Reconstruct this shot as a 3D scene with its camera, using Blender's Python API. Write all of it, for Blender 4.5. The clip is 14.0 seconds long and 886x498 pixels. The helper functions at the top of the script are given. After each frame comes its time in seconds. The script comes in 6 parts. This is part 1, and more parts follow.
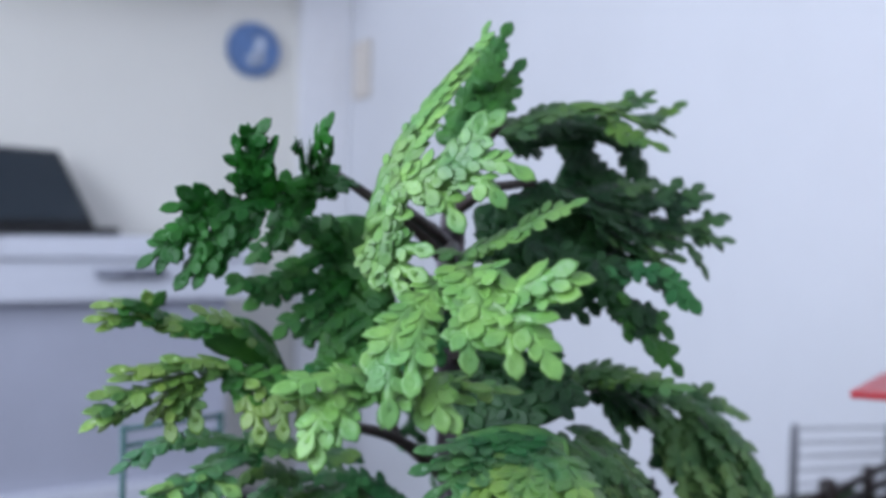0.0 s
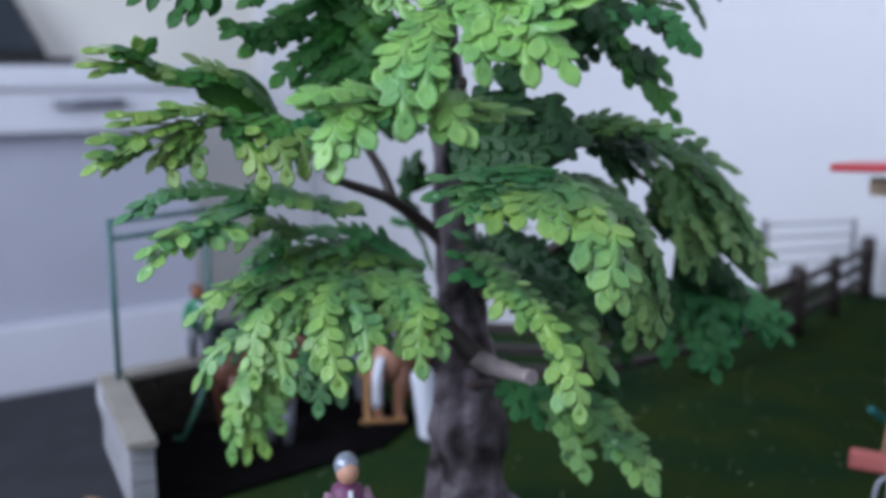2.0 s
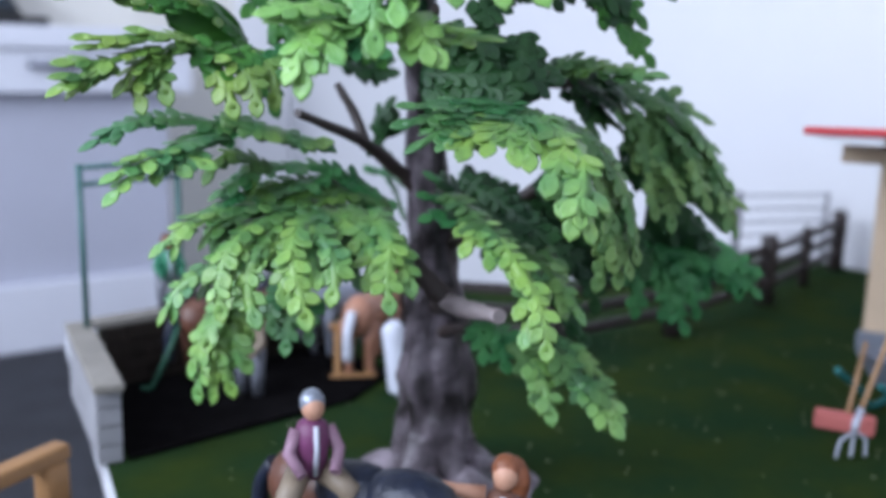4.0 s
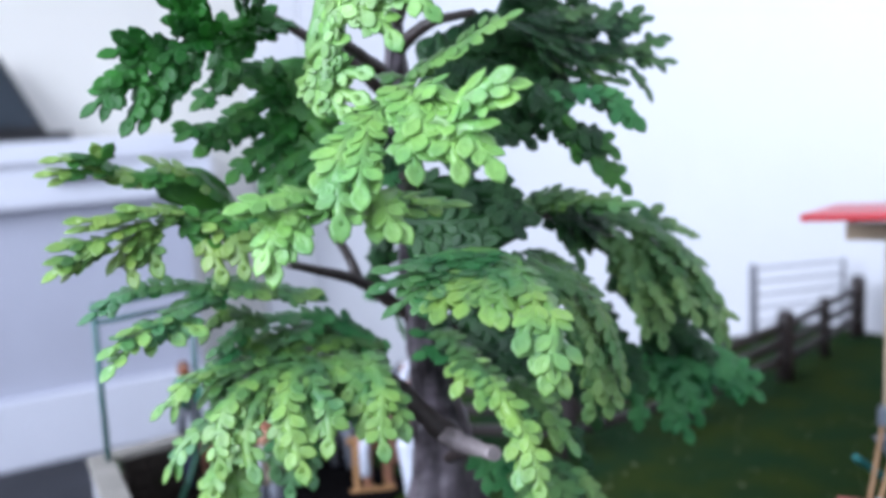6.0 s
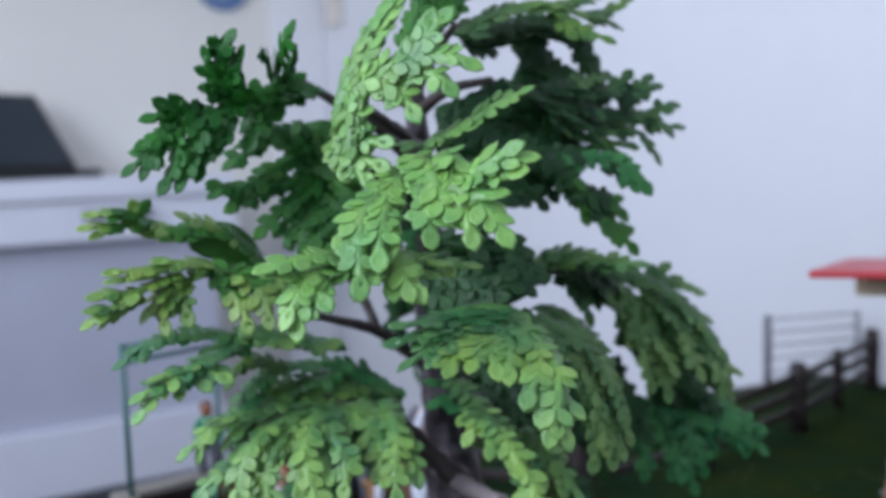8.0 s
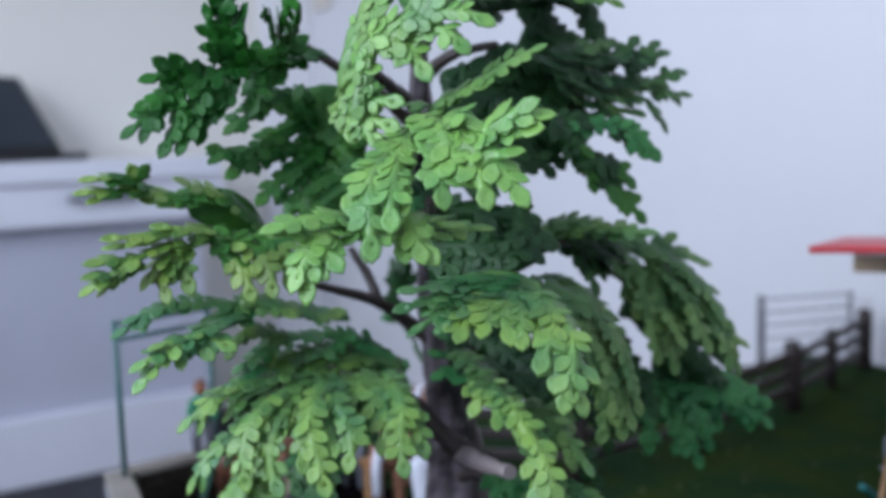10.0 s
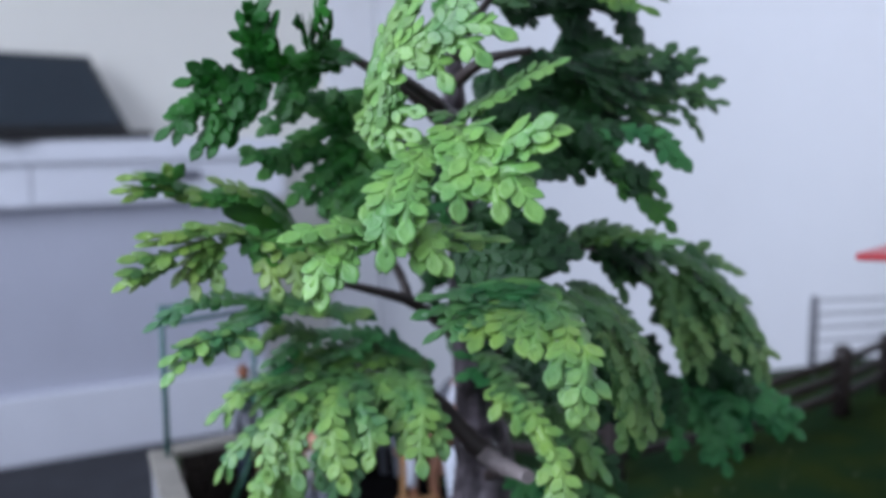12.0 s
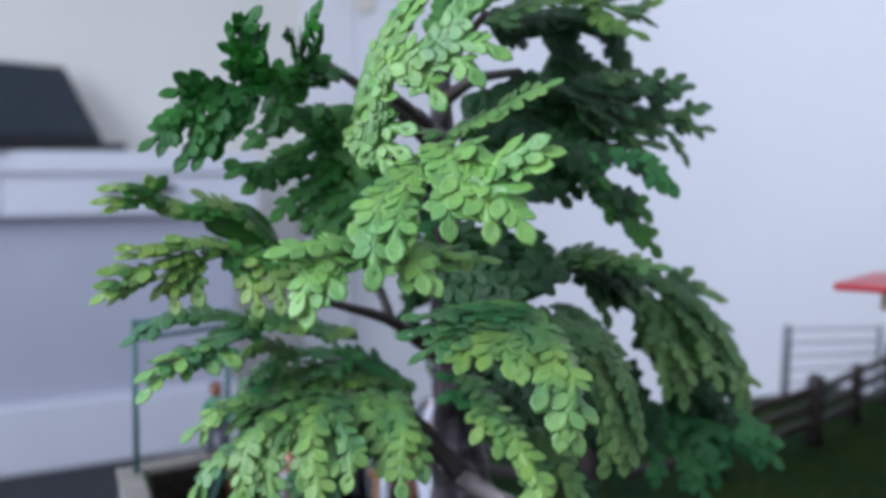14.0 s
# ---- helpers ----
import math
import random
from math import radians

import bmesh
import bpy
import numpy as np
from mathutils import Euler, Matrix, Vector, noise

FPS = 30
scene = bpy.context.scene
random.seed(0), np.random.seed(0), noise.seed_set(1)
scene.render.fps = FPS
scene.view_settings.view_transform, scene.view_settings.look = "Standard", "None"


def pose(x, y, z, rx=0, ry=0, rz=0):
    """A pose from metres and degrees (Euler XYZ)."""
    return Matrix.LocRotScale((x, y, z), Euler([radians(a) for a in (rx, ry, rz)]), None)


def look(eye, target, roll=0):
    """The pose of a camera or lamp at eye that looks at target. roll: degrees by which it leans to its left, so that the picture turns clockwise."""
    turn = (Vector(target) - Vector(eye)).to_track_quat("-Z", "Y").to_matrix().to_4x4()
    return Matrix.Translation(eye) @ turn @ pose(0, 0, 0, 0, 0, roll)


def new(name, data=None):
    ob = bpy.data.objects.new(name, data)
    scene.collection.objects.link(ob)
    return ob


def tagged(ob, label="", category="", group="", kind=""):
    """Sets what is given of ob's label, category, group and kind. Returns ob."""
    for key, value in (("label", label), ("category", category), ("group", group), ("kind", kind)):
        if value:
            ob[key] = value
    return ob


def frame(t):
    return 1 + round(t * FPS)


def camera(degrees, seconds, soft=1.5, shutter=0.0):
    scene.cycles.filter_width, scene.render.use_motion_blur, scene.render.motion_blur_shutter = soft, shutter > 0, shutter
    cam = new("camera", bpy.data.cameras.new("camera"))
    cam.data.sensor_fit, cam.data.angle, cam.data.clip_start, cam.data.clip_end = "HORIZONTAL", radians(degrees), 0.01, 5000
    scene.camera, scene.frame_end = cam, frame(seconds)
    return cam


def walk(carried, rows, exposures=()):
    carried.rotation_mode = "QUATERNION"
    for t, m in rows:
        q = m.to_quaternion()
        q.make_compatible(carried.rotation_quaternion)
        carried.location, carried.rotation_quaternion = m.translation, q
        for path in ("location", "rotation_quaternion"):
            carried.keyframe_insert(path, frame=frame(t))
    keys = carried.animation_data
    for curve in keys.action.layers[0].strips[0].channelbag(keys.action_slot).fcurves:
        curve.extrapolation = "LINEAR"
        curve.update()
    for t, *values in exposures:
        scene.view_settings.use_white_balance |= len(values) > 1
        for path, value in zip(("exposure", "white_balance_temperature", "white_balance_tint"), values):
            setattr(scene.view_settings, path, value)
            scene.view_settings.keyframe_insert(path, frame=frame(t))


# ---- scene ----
cam = camera(48.8, 14.0, soft=3.7)
PATH = [
    (0, (0.0737, 0.0645, 0.3706), (-0.0138, 2.0620, 0.3251), 1.27),
    (0.5, (0.0680, 0.0755, 0.3559), (-0.0009, 2.0707, 0.2364), 1.45),
    (1, (0.0661, 0.0818, 0.3381), (0.0420, 2.0684, 0.1087), 0.87),
    (1.5, (0.0609, 0.0739, 0.3292), (0.0656, 2.0505, 0.0238), -0.48),
    (2, (0.0532, 0.0644, 0.3200), (0.0496, 2.0314, -0.0418), -0.13),
    (2.5, (0.0525, 0.0563, 0.3192), (0.0233, 2.0252, -0.0311), 0.41),
    (3, (0.0523, 0.0549, 0.3049), (0.0565, 2.0082, -0.1248), 0.08),
    (3.2, (0.0537, 0.0536, 0.2982), (0.0624, 2.0121, -0.1072), 0.74),
    (5.3, (0.0696, 0.0804, 0.2979), (0.1513, 2.0389, -0.0992), 0.61),
    (5.5, (0.0764, 0.0749, 0.3195), (0.1303, 2.0369, -0.0647), -0.49),
    (6, (0.0822, 0.0543, 0.3404), (0.0592, 2.0359, 0.0709), -2.96),
    (6.5, (0.0851, 0.0292, 0.3574), (0.0324, 2.0212, 0.1865), -3.27),
    (7, (0.0947, 0.0209, 0.3664), (0.0191, 2.0153, 0.2378), -4.48),
    (7.5, (0.0932, 0.0201, 0.3660), (0.0228, 2.0149, 0.2408), -3.72),
    (8, (0.0865, 0.0275, 0.3534), (0.0235, 2.0173, 0.1628), -1.99),
    (10.5, (0.0740, 0.0369, 0.3407), (0.0432, 2.0234, 0.1114), -2.00),
    (11, (0.0912, 0.0301, 0.3500), (0.0000, 2.0103, 0.0851), -1.64),
    (11.5, (0.0916, 0.0369, 0.3440), (-0.0532, 2.0099, 0.0504), -1.14),
    (12, (0.0952, 0.0331, 0.3541), (-0.0675, 2.0106, 0.1035), -0.70),
    (12.5, (0.0965, 0.0283, 0.3579), (-0.0677, 2.0101, 0.1440), -0.12),
    (13, (0.0961, 0.0363, 0.3544), (-0.0444, 2.0208, 0.1492), 0.93),
    (13.5, (0.0932, 0.0334, 0.3533), (-0.0521, 2.0183, 0.1549), 1.60),
    (14, (0.0871, 0.0384, 0.3527), (-0.0170, 2.0248, 0.1450), 0.88),
]
EXPOSURES = [(0.0, 0.17), (1.0, 0.04), (1.5, 0.12), (3.0, 0.25), (5.3, 0.92), (6.0, 0.85), (6.5, 0.66), (7.0, 0.42), (7.5, 0.30), (8.0, 0.14), (10.5, 0.14), (14.0, 0.17)]
walk(cam, [(t, look(eye, target, roll)) for t, eye, target, roll in PATH], EXPOSURES)

cam.data.dof.use_dof = True
cam.data.dof.focus_distance = 0.43
cam.data.dof.aperture_fstop = 6.0

# ---- world and light ----
ROOM = Matrix.Translation((-0.364, 3.06, 0)) @ Matrix.Rotation(radians(33.5), 4, "Z")
FLOOR, CEIL = -0.42, 1.98
world = bpy.data.worlds.new("sky")
scene.world = world
world.use_nodes = True
sky = world.node_tree.nodes.new("ShaderNodeTexSky")
sky.sky_type, sky.sun_disc = "NISHITA", False
sky.sun_elevation, sky.sun_rotation = radians(40), radians(120)
world.node_tree.links.new(sky.outputs[0], world.node_tree.nodes["Background"].inputs[0])
world.node_tree.nodes["Background"].inputs[1].default_value = 0.1


def window_light(name, m, w, h, power, color):
    data = bpy.data.lights.new(name, "AREA")
    data.shape, data.size, data.size_y, data.energy, data.color = "RECTANGLE", w, h, power, color
    ob = new(name, data)
    ob.matrix_world = m
    return ob


window_light("window_daylight", ROOM @ pose(-2.93, -2.3, 1.22, 0, -90, 0), 1.25, 2.3, 69, (0.75, 0.83, 1.0))

# added fill lamp behind the camera, no known source there
window_light("rear_fill_light", ROOM @ pose(-1.4, -4.19, 1.05, 90, 0, 0), 1.5, 1.2, 3, (0.80, 0.86, 1.0))

# ---- materials ----


def material(name, base, rough=0.5, metal=0.0, vary=0.15, scale=40.0, bump=0.0, bump_scale=200.0, other=None, coat=0.0, island=False, spec=0.5):
    """Base colour varied by two noises, with fine relief."""
    m = bpy.data.materials.new(name)
    m.use_nodes = True
    nt = m.node_tree
    bsdf = nt.nodes["Principled BSDF"]
    bsdf.inputs["Metallic"].default_value = metal
    bsdf.inputs["Specular IOR Level"].default_value = spec
    bsdf.inputs["Coat Weight"].default_value = coat
    co = nt.nodes.new("ShaderNodeTexCoord")
    n1 = nt.nodes.new("ShaderNodeTexNoise")
    n1.inputs["Scale"].default_value, n1.inputs["Detail"].default_value = scale, 4
    n2 = nt.nodes.new("ShaderNodeTexNoise")
    n2.inputs["Scale"].default_value, n2.inputs["Detail"].default_value = scale * 7.3, 3
    geo = nt.nodes.new("ShaderNodeNewGeometry")
    for n in (n1, n2):
        nt.links.new(geo.outputs["Position"], n.inputs["Vector"])
    ramp = nt.nodes.new("ShaderNodeMapRange")
    ramp.inputs[1].default_value, ramp.inputs[2].default_value = 0.35, 0.65
    nt.links.new(n1.outputs[0], ramp.inputs[0])
    mix = nt.nodes.new("ShaderNodeMix")
    mix.data_type = "RGBA"
    o = other or tuple(c * (1 - vary) for c in base)
    mix.inputs[6].default_value, mix.inputs[7].default_value = (*base, 1), (*o, 1)
    nt.links.new(ramp.outputs[0], mix.inputs[0])
    mix2 = nt.nodes.new("ShaderNodeMix")
    mix2.data_type, mix2.blend_type = "RGBA", "MULTIPLY"
    mix2.inputs[0].default_value = vary
    nt.links.new(mix.outputs[2], mix2.inputs[6])
    nt.links.new(n2.outputs[0], mix2.inputs[7])
    out = mix2.outputs[2]
    hsv = nt.nodes.new("ShaderNodeHueSaturation")
    info = nt.nodes.new("ShaderNodeObjectInfo")
    rng = nt.nodes.new("ShaderNodeMapRange")
    rng.inputs[3].default_value, rng.inputs[4].default_value = 1 - vary * 0.6, 1 + vary * 0.6
    nt.links.new(geo.outputs["Random Per Island"] if island else info.outputs["Random"], rng.inputs[0])
    nt.links.new(rng.outputs[0], hsv.inputs["Value"])
    nt.links.new(out, hsv.inputs["Color"])
    nt.links.new(hsv.outputs[0], bsdf.inputs["Base Color"])
    rr = nt.nodes.new("ShaderNodeMapRange")
    rr.inputs[3].default_value, rr.inputs[4].default_value = max(rough - 0.08, 0.02), min(rough + 0.1, 1)
    nt.links.new(n2.outputs[0], rr.inputs[0])
    nt.links.new(rr.outputs[0], bsdf.inputs["Roughness"])
    if bump:
        n3 = nt.nodes.new("ShaderNodeTexNoise")
        n3.inputs["Scale"].default_value, n3.inputs["Detail"].default_value = bump_scale, 5
        nt.links.new(geo.outputs["Position"], n3.inputs["Vector"])
        b = nt.nodes.new("ShaderNodeBump")
        b.inputs["Strength"].default_value, b.inputs["Distance"].default_value = bump, 0.002
        nt.links.new(n3.outputs[0], b.inputs["Height"])
        nt.links.new(b.outputs[0], bsdf.inputs["Normal"])
    return m


M = dict(
    wall=material("wall_paint", (0.725, 0.73, 0.765), 0.85, vary=0.03, scale=3, bump=0.1, bump_scale=150),
    cream=material("cream_wall_paint", (0.76, 0.74, 0.69), 0.85, vary=0.03, scale=3, bump=0.1, bump_scale=150),
    ceiling=material("ceiling_paint", (0.84, 0.84, 0.86), 0.9, vary=0.02, scale=2),
    floor=material("floor_carpet", (0.032, 0.034, 0.042), 0.9, vary=0.3, scale=12, bump=0.6, bump_scale=400),
    white=material("white_lacquer", (0.72, 0.73, 0.80), 0.4, vary=0.04, scale=6),
    panel=material("grey_panel", (0.50, 0.51, 0.60), 0.5, vary=0.05, scale=5),
    handle=material("grey_metal_handle", (0.22, 0.23, 0.28), 0.4, 0.6, vary=0.1),
    screen=material("dark_screen", (0.026, 0.038, 0.050), 0.22, vary=0.1),
    screen_frame=material("black_plastic", (0.01, 0.01, 0.012), 0.45, vary=0.1),
    clock_blue=material("blue_dial", (0.13, 0.24, 0.50), 0.5, vary=0.3, scale=30),
    clock_white=material("white_dial_mark", (0.55, 0.62, 0.75), 0.5, vary=0.1),
    tan=material("tan_fabric", (0.74, 0.68, 0.62), 0.9, vary=0.1),
    grass=material("green_felt", (0.0155, 0.043, 0.0165), 0.95, vary=0.35, scale=14, bump=0.8, bump_scale=900, other=(0.031, 0.052, 0.011), spec=0.03),
    fleck=material("pale_fleck", (0.30, 0.32, 0.20), 0.9, vary=0.2),
    slab=material("white_board_edge", (0.70, 0.71, 0.76), 0.6, vary=0.06),
    table=material("table_wood", (0.25, 0.18, 0.12), 0.5, vary=0.2),
    bark=material("bark_plastic", (0.026, 0.020, 0.022), 0.38, vary=0.4, scale=48, bump=1.0, bump_scale=130, other=(0.235, 0.195, 0.225)),
    bark_pale=material("pale_broken_wood", (0.36, 0.30, 0.30), 0.6, vary=0.2, scale=70, bump=0.5, bump_scale=250),
    twig=material("twig_plastic", (0.055, 0.038, 0.034), 0.45, vary=0.25, scale=80, bump=0.5, bump_scale=300),
    fence=material("dark_brown_fence_plastic", (0.035, 0.024, 0.024), 0.5, vary=0.25, scale=50, bump=0.5, bump_scale=300),
    grey_rail=material("grey_gate_metal", (0.24, 0.24, 0.27), 0.45, 0.3, vary=0.15),
    green_metal=material("dark_green_metal", (0.04, 0.14, 0.13), 0.45, vary=0.15),
    stone=material("cast_stone", (0.27, 0.25, 0.22), 0.85, vary=0.2, scale=40, bump=0.5, bump_scale=300),
    stone_side=material("pale_stone", (0.31, 0.31, 0.33), 0.8, vary=0.15, scale=40, bump=0.4, bump_scale=300),
    # brown wall stone with the yard's shade put into the colour
    shaded_stone=material("shaded_brown_stone", (0.040, 0.032, 0.027), 0.9, vary=0.35, scale=60, bump=0.6, bump_scale=300, spec=0.1),
    soil=material("black_soil", (0.012, 0.011, 0.012), 1.0, vary=0.4, scale=40, bump=0.8, bump_scale=400, spec=0.0),
    pine=material("pale_pine", (0.62, 0.47, 0.33), 0.55, vary=0.12, scale=18, bump=0.2),
    wood=material("orange_wood", (0.42, 0.22, 0.09), 0.5, vary=0.15, scale=20, bump=0.2),
    red=material("red_roof_plastic", (0.55, 0.035, 0.045), 0.4, vary=0.1),
    pink=material("pink_bristle", (0.62, 0.17, 0.15), 0.7, vary=0.15, bump=0.5),
    stick=material("light_wood_handle", (0.50, 0.29, 0.15), 0.5, vary=0.15),
    steel=material("silver_plastic", (0.50, 0.52, 0.60), 0.35, 0.4, vary=0.1),
    zinc=material("grey_tub", (0.22, 0.24, 0.29), 0.45, 0.2, vary=0.1),
    teal=material("teal_frame", (0.01, 0.16, 0.16), 0.45, vary=0.1),
    chestnut=material("brown_figure_paint", (0.16, 0.065, 0.04), 0.4, vary=0.2),
    navy=material("navy_blanket_paint", (0.016, 0.024, 0.052), 0.42, vary=0.4, scale=110, bump=1.0, bump_scale=120),
    purple=material("purple_jacket_paint", (0.20, 0.05, 0.14), 0.5, vary=0.2, scale=120, bump=0.3),
    sleeve=material("pale_pink_sleeve_paint", (0.42, 0.24, 0.33), 0.5, vary=0.3, scale=150, bump=0.3),
    skin=material("flesh_paint", (0.62, 0.33, 0.22), 0.5, vary=0.1),
    hair=material("ginger_hair_paint", (0.34, 0.11, 0.045), 0.5, vary=0.25, scale=200, bump=0.6),
    beige=material("beige_paint", (0.27, 0.21, 0.15), 0.5, vary=0.15),
    helmet=material("silver_blue_helmet_paint", (0.42, 0.46, 0.55), 0.25, 0.3, vary=0.25, scale=160),
    ivory=material("white_figure_paint", (0.60, 0.62, 0.70), 0.5, vary=0.08),
    grey_fig=material("grey_figure_paint", (0.16, 0.17, 0.20), 0.5, vary=0.2),
    green_fig=material("green_jacket_paint", (0.02, 0.22, 0.11), 0.5, vary=0.15),
    sorrel=material("pale_chestnut_figure_paint", (0.38, 0.18, 0.115), 0.45, vary=0.2),
    hose=material("dark_green_rubber", (0.012, 0.10, 0.055), 0.5, vary=0.15),
    strip=material("white_wood_trim", (0.80, 0.80, 0.83), 0.5, vary=0.03),
)
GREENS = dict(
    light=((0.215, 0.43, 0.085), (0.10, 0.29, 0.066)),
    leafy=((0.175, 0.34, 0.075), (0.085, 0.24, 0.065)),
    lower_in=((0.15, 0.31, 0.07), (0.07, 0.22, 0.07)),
    # dull green with some of the crown's shade mixed into the colour
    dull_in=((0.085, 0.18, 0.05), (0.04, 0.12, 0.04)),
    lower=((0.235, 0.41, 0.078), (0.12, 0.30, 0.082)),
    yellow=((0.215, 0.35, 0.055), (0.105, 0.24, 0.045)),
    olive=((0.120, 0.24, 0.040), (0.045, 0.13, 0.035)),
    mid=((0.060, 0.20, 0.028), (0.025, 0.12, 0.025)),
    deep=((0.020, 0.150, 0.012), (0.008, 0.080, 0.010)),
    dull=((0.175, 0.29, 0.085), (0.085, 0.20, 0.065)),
    # shade inside and under the crown, put into the leaf colour
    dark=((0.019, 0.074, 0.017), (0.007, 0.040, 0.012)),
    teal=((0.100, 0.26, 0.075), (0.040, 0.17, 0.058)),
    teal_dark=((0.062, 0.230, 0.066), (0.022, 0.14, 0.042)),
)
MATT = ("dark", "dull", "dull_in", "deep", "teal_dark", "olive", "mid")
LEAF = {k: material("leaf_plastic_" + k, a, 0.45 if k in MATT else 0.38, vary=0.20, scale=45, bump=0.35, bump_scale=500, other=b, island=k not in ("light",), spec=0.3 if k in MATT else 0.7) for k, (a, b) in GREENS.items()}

# ---- mesh helpers ----


def box(bm, size, m=Matrix(), bevel=0.0):
    made = bmesh.ops.create_cube(bm, size=1.0, matrix=m @ Matrix.Diagonal((*size, 1)))
    if bevel:
        edges = list({e for v in made["verts"] for e in v.link_edges})
        bmesh.ops.bevel(bm, geom=edges, offset=bevel, segments=2, profile=0.6, affect="EDGES")


def beam(bm, a, b, w, h, bevel=0.0):
    """A square bar from a to b."""
    a, b = Vector(a), Vector(b)
    d = b - a
    m = Matrix.Translation((a + b) / 2) @ d.to_track_quat("X", "Z").to_matrix().to_4x4()
    box(bm, (d.length, w, h), m, bevel)


def tube(bm, points, radii, sides=10, rough=0.0, mat=0):
    """A round bar through points, capped."""
    points = [Vector(p) for p in points]
    rings = []
    x = None
    for i, p in enumerate(points):
        t = (points[min(i + 1, len(points) - 1)] - points[max(i - 1, 0)]).normalized()
        if x is None:
            x = t.orthogonal().normalized()
        x = (x - t * x.dot(t)).normalized()
        y = t.cross(x)
        r = radii[i] if isinstance(radii, (list, tuple)) else radii
        ring = []
        for k in range(sides):
            a = 2 * math.pi * k / sides
            rr = r * (1 + rough * noise.noise(Vector((math.cos(a) * 1.7, math.sin(a) * 1.7, i * 0.55)) + p * 8))
            ring.append(bm.verts.new(p + x * (rr * math.cos(a)) + y * (rr * math.sin(a))))
        rings.append(ring)
    for r0, r1 in zip(rings, rings[1:]):
        for k in range(sides):
            f = bm.faces.new((r0[k], r0[(k + 1) % sides], r1[(k + 1) % sides], r1[k]))
            f.smooth, f.material_index = True, mat
    for ring, flip in ((rings[0], True), (rings[-1], False)):
        f = bm.faces.new(ring[::-1] if flip else ring)
        f.material_index = mat


def curve_points(ctrl, n=24):
    """A smooth line through the control points."""
    c = [Vector(p) for p in ctrl]
    c = [2 * c[0] - c[1]] + c + [2 * c[-1] - c[-2]]
    out = []
    for i in range(1, len(c) - 2):
        for k in range(n):
            t = k / n
            p0, p1, p2, p3 = c[i - 1:i + 3]
            out.append(0.5 * ((2 * p1) + (p2 - p0) * t + (2 * p0 - 5 * p1 + 4 * p2 - p3) * t * t + (3 * p1 - p0 - 3 * p2 + p3) * t ** 3))
    return out + [c[-2]]


def ball(bm, center, radii, mat=0, turn=(0, 0, 0), seg=14):
    m = Matrix.Translation(center) @ pose(0, 0, 0, *turn) @ Matrix.Diagonal((*radii, 1))
    made = bmesh.ops.create_uvsphere(bm, u_segments=seg, v_segments=seg * 2 // 3, radius=1.0, matrix=m)
    for f in {f for v in made["verts"] for f in v.link_faces}:
        f.smooth, f.material_index = True, mat


def slab(bm, corners, z0, z1):
    """An upright prism over a flat outline."""
    lo = [bm.verts.new((x, y, z0)) for x, y in corners]
    hi = [bm.verts.new((x, y, z1)) for x, y in corners]
    n = len(lo)
    bm.faces.new(lo[::-1])
    bm.faces.new(hi)
    for i in range(n):
        bm.faces.new((lo[i], lo[(i + 1) % n], hi[(i + 1) % n], hi[i]))
    bmesh.ops.recalc_face_normals(bm, faces=bm.faces[:])


def part(name, bm, mat, parent=None, label="", at=None):
    data = bpy.data.meshes.new(name)
    bm.to_mesh(data)
    bm.free()
    for mm in (mat if isinstance(mat, (list, tuple)) else [mat]):
        data.materials.append(mm)
    ob = new(name, data)
    if at is not None:
        ob.matrix_basis = at
    if parent:
        ob.parent = parent
    if label:
        ob["label"] = label
    return ob


def thing(name, label, category, at=Matrix(), group="", kind=""):
    ob = new(name)
    ob.empty_display_size = 0.02
    ob.matrix_basis = at
    return tagged(ob, label, category, group, kind)


def boxes(*items, bevel=0.0):
    bm = bmesh.new()
    for size, place in items:
        box(bm, size, pose(*place), bevel)
    return bm


# ---- room ----
def wall_piece(name, size, place, mat, label, category="wall"):
    return tagged(part(name, boxes((size, place)), mat, at=ROOM), label, category, kind="structure")


H = CEIL - FLOOR
ZM = (CEIL + FLOOR) / 2
wall_piece("floor", (3.3, 4.5, 0.1), (-1.45, -2.05, FLOOR - 0.05), M["floor"], "dark grey carpeted floor of the room", "floor")
wall_piece("ceiling", (3.3, 4.5, 0.1), (-1.45, -2.05, CEIL + 0.05), M["ceiling"], "plain white painted ceiling of the room", "ceiling")
wall_piece("wall_desk", (3.3, 0.1, H), (-1.45, 0.05, ZM), M["cream"], "cream painted wall behind the white sideboard")
wall_piece("wall_right", (0.1, 4.3, H), (0.05, -2.15, ZM), M["wall"], "pale lavender white painted plain wall")
# rear wall, its opening made up to hold the fill lamp
bm = bmesh.new()
box(bm, (0.9, 0.1, H), pose(-2.65, -4.25, ZM))
box(bm, (0.8, 0.1, H), pose(-0.2, -4.25, ZM))
box(bm, (1.6, 0.1, 0.8), pose(-1.4, -4.25, FLOOR + 0.4))
box(bm, (1.6, 0.1, CEIL - 1.72), pose(-1.4, -4.25, (CEIL + 1.72) / 2))
tagged(part("wall_back", bm, M["wall"], at=ROOM), "pale painted wall with an added unseen window", "wall", kind="structure")
# frame of the made-up rear opening
tagged(part("window_2", boxes(((1.6, 0.06, 0.05), (-1.4, -4.25, 0.405)), ((1.6, 0.06, 0.05), (-1.4, -4.25, 1.695)), ((0.05, 0.06, 1.24), (-2.175, -4.25, 1.05)), ((0.05, 0.06, 1.24), (-0.625, -4.25, 1.05))), M["strip"], at=ROOM), "unseen white framed window in the painted wall", "window", kind="structure")
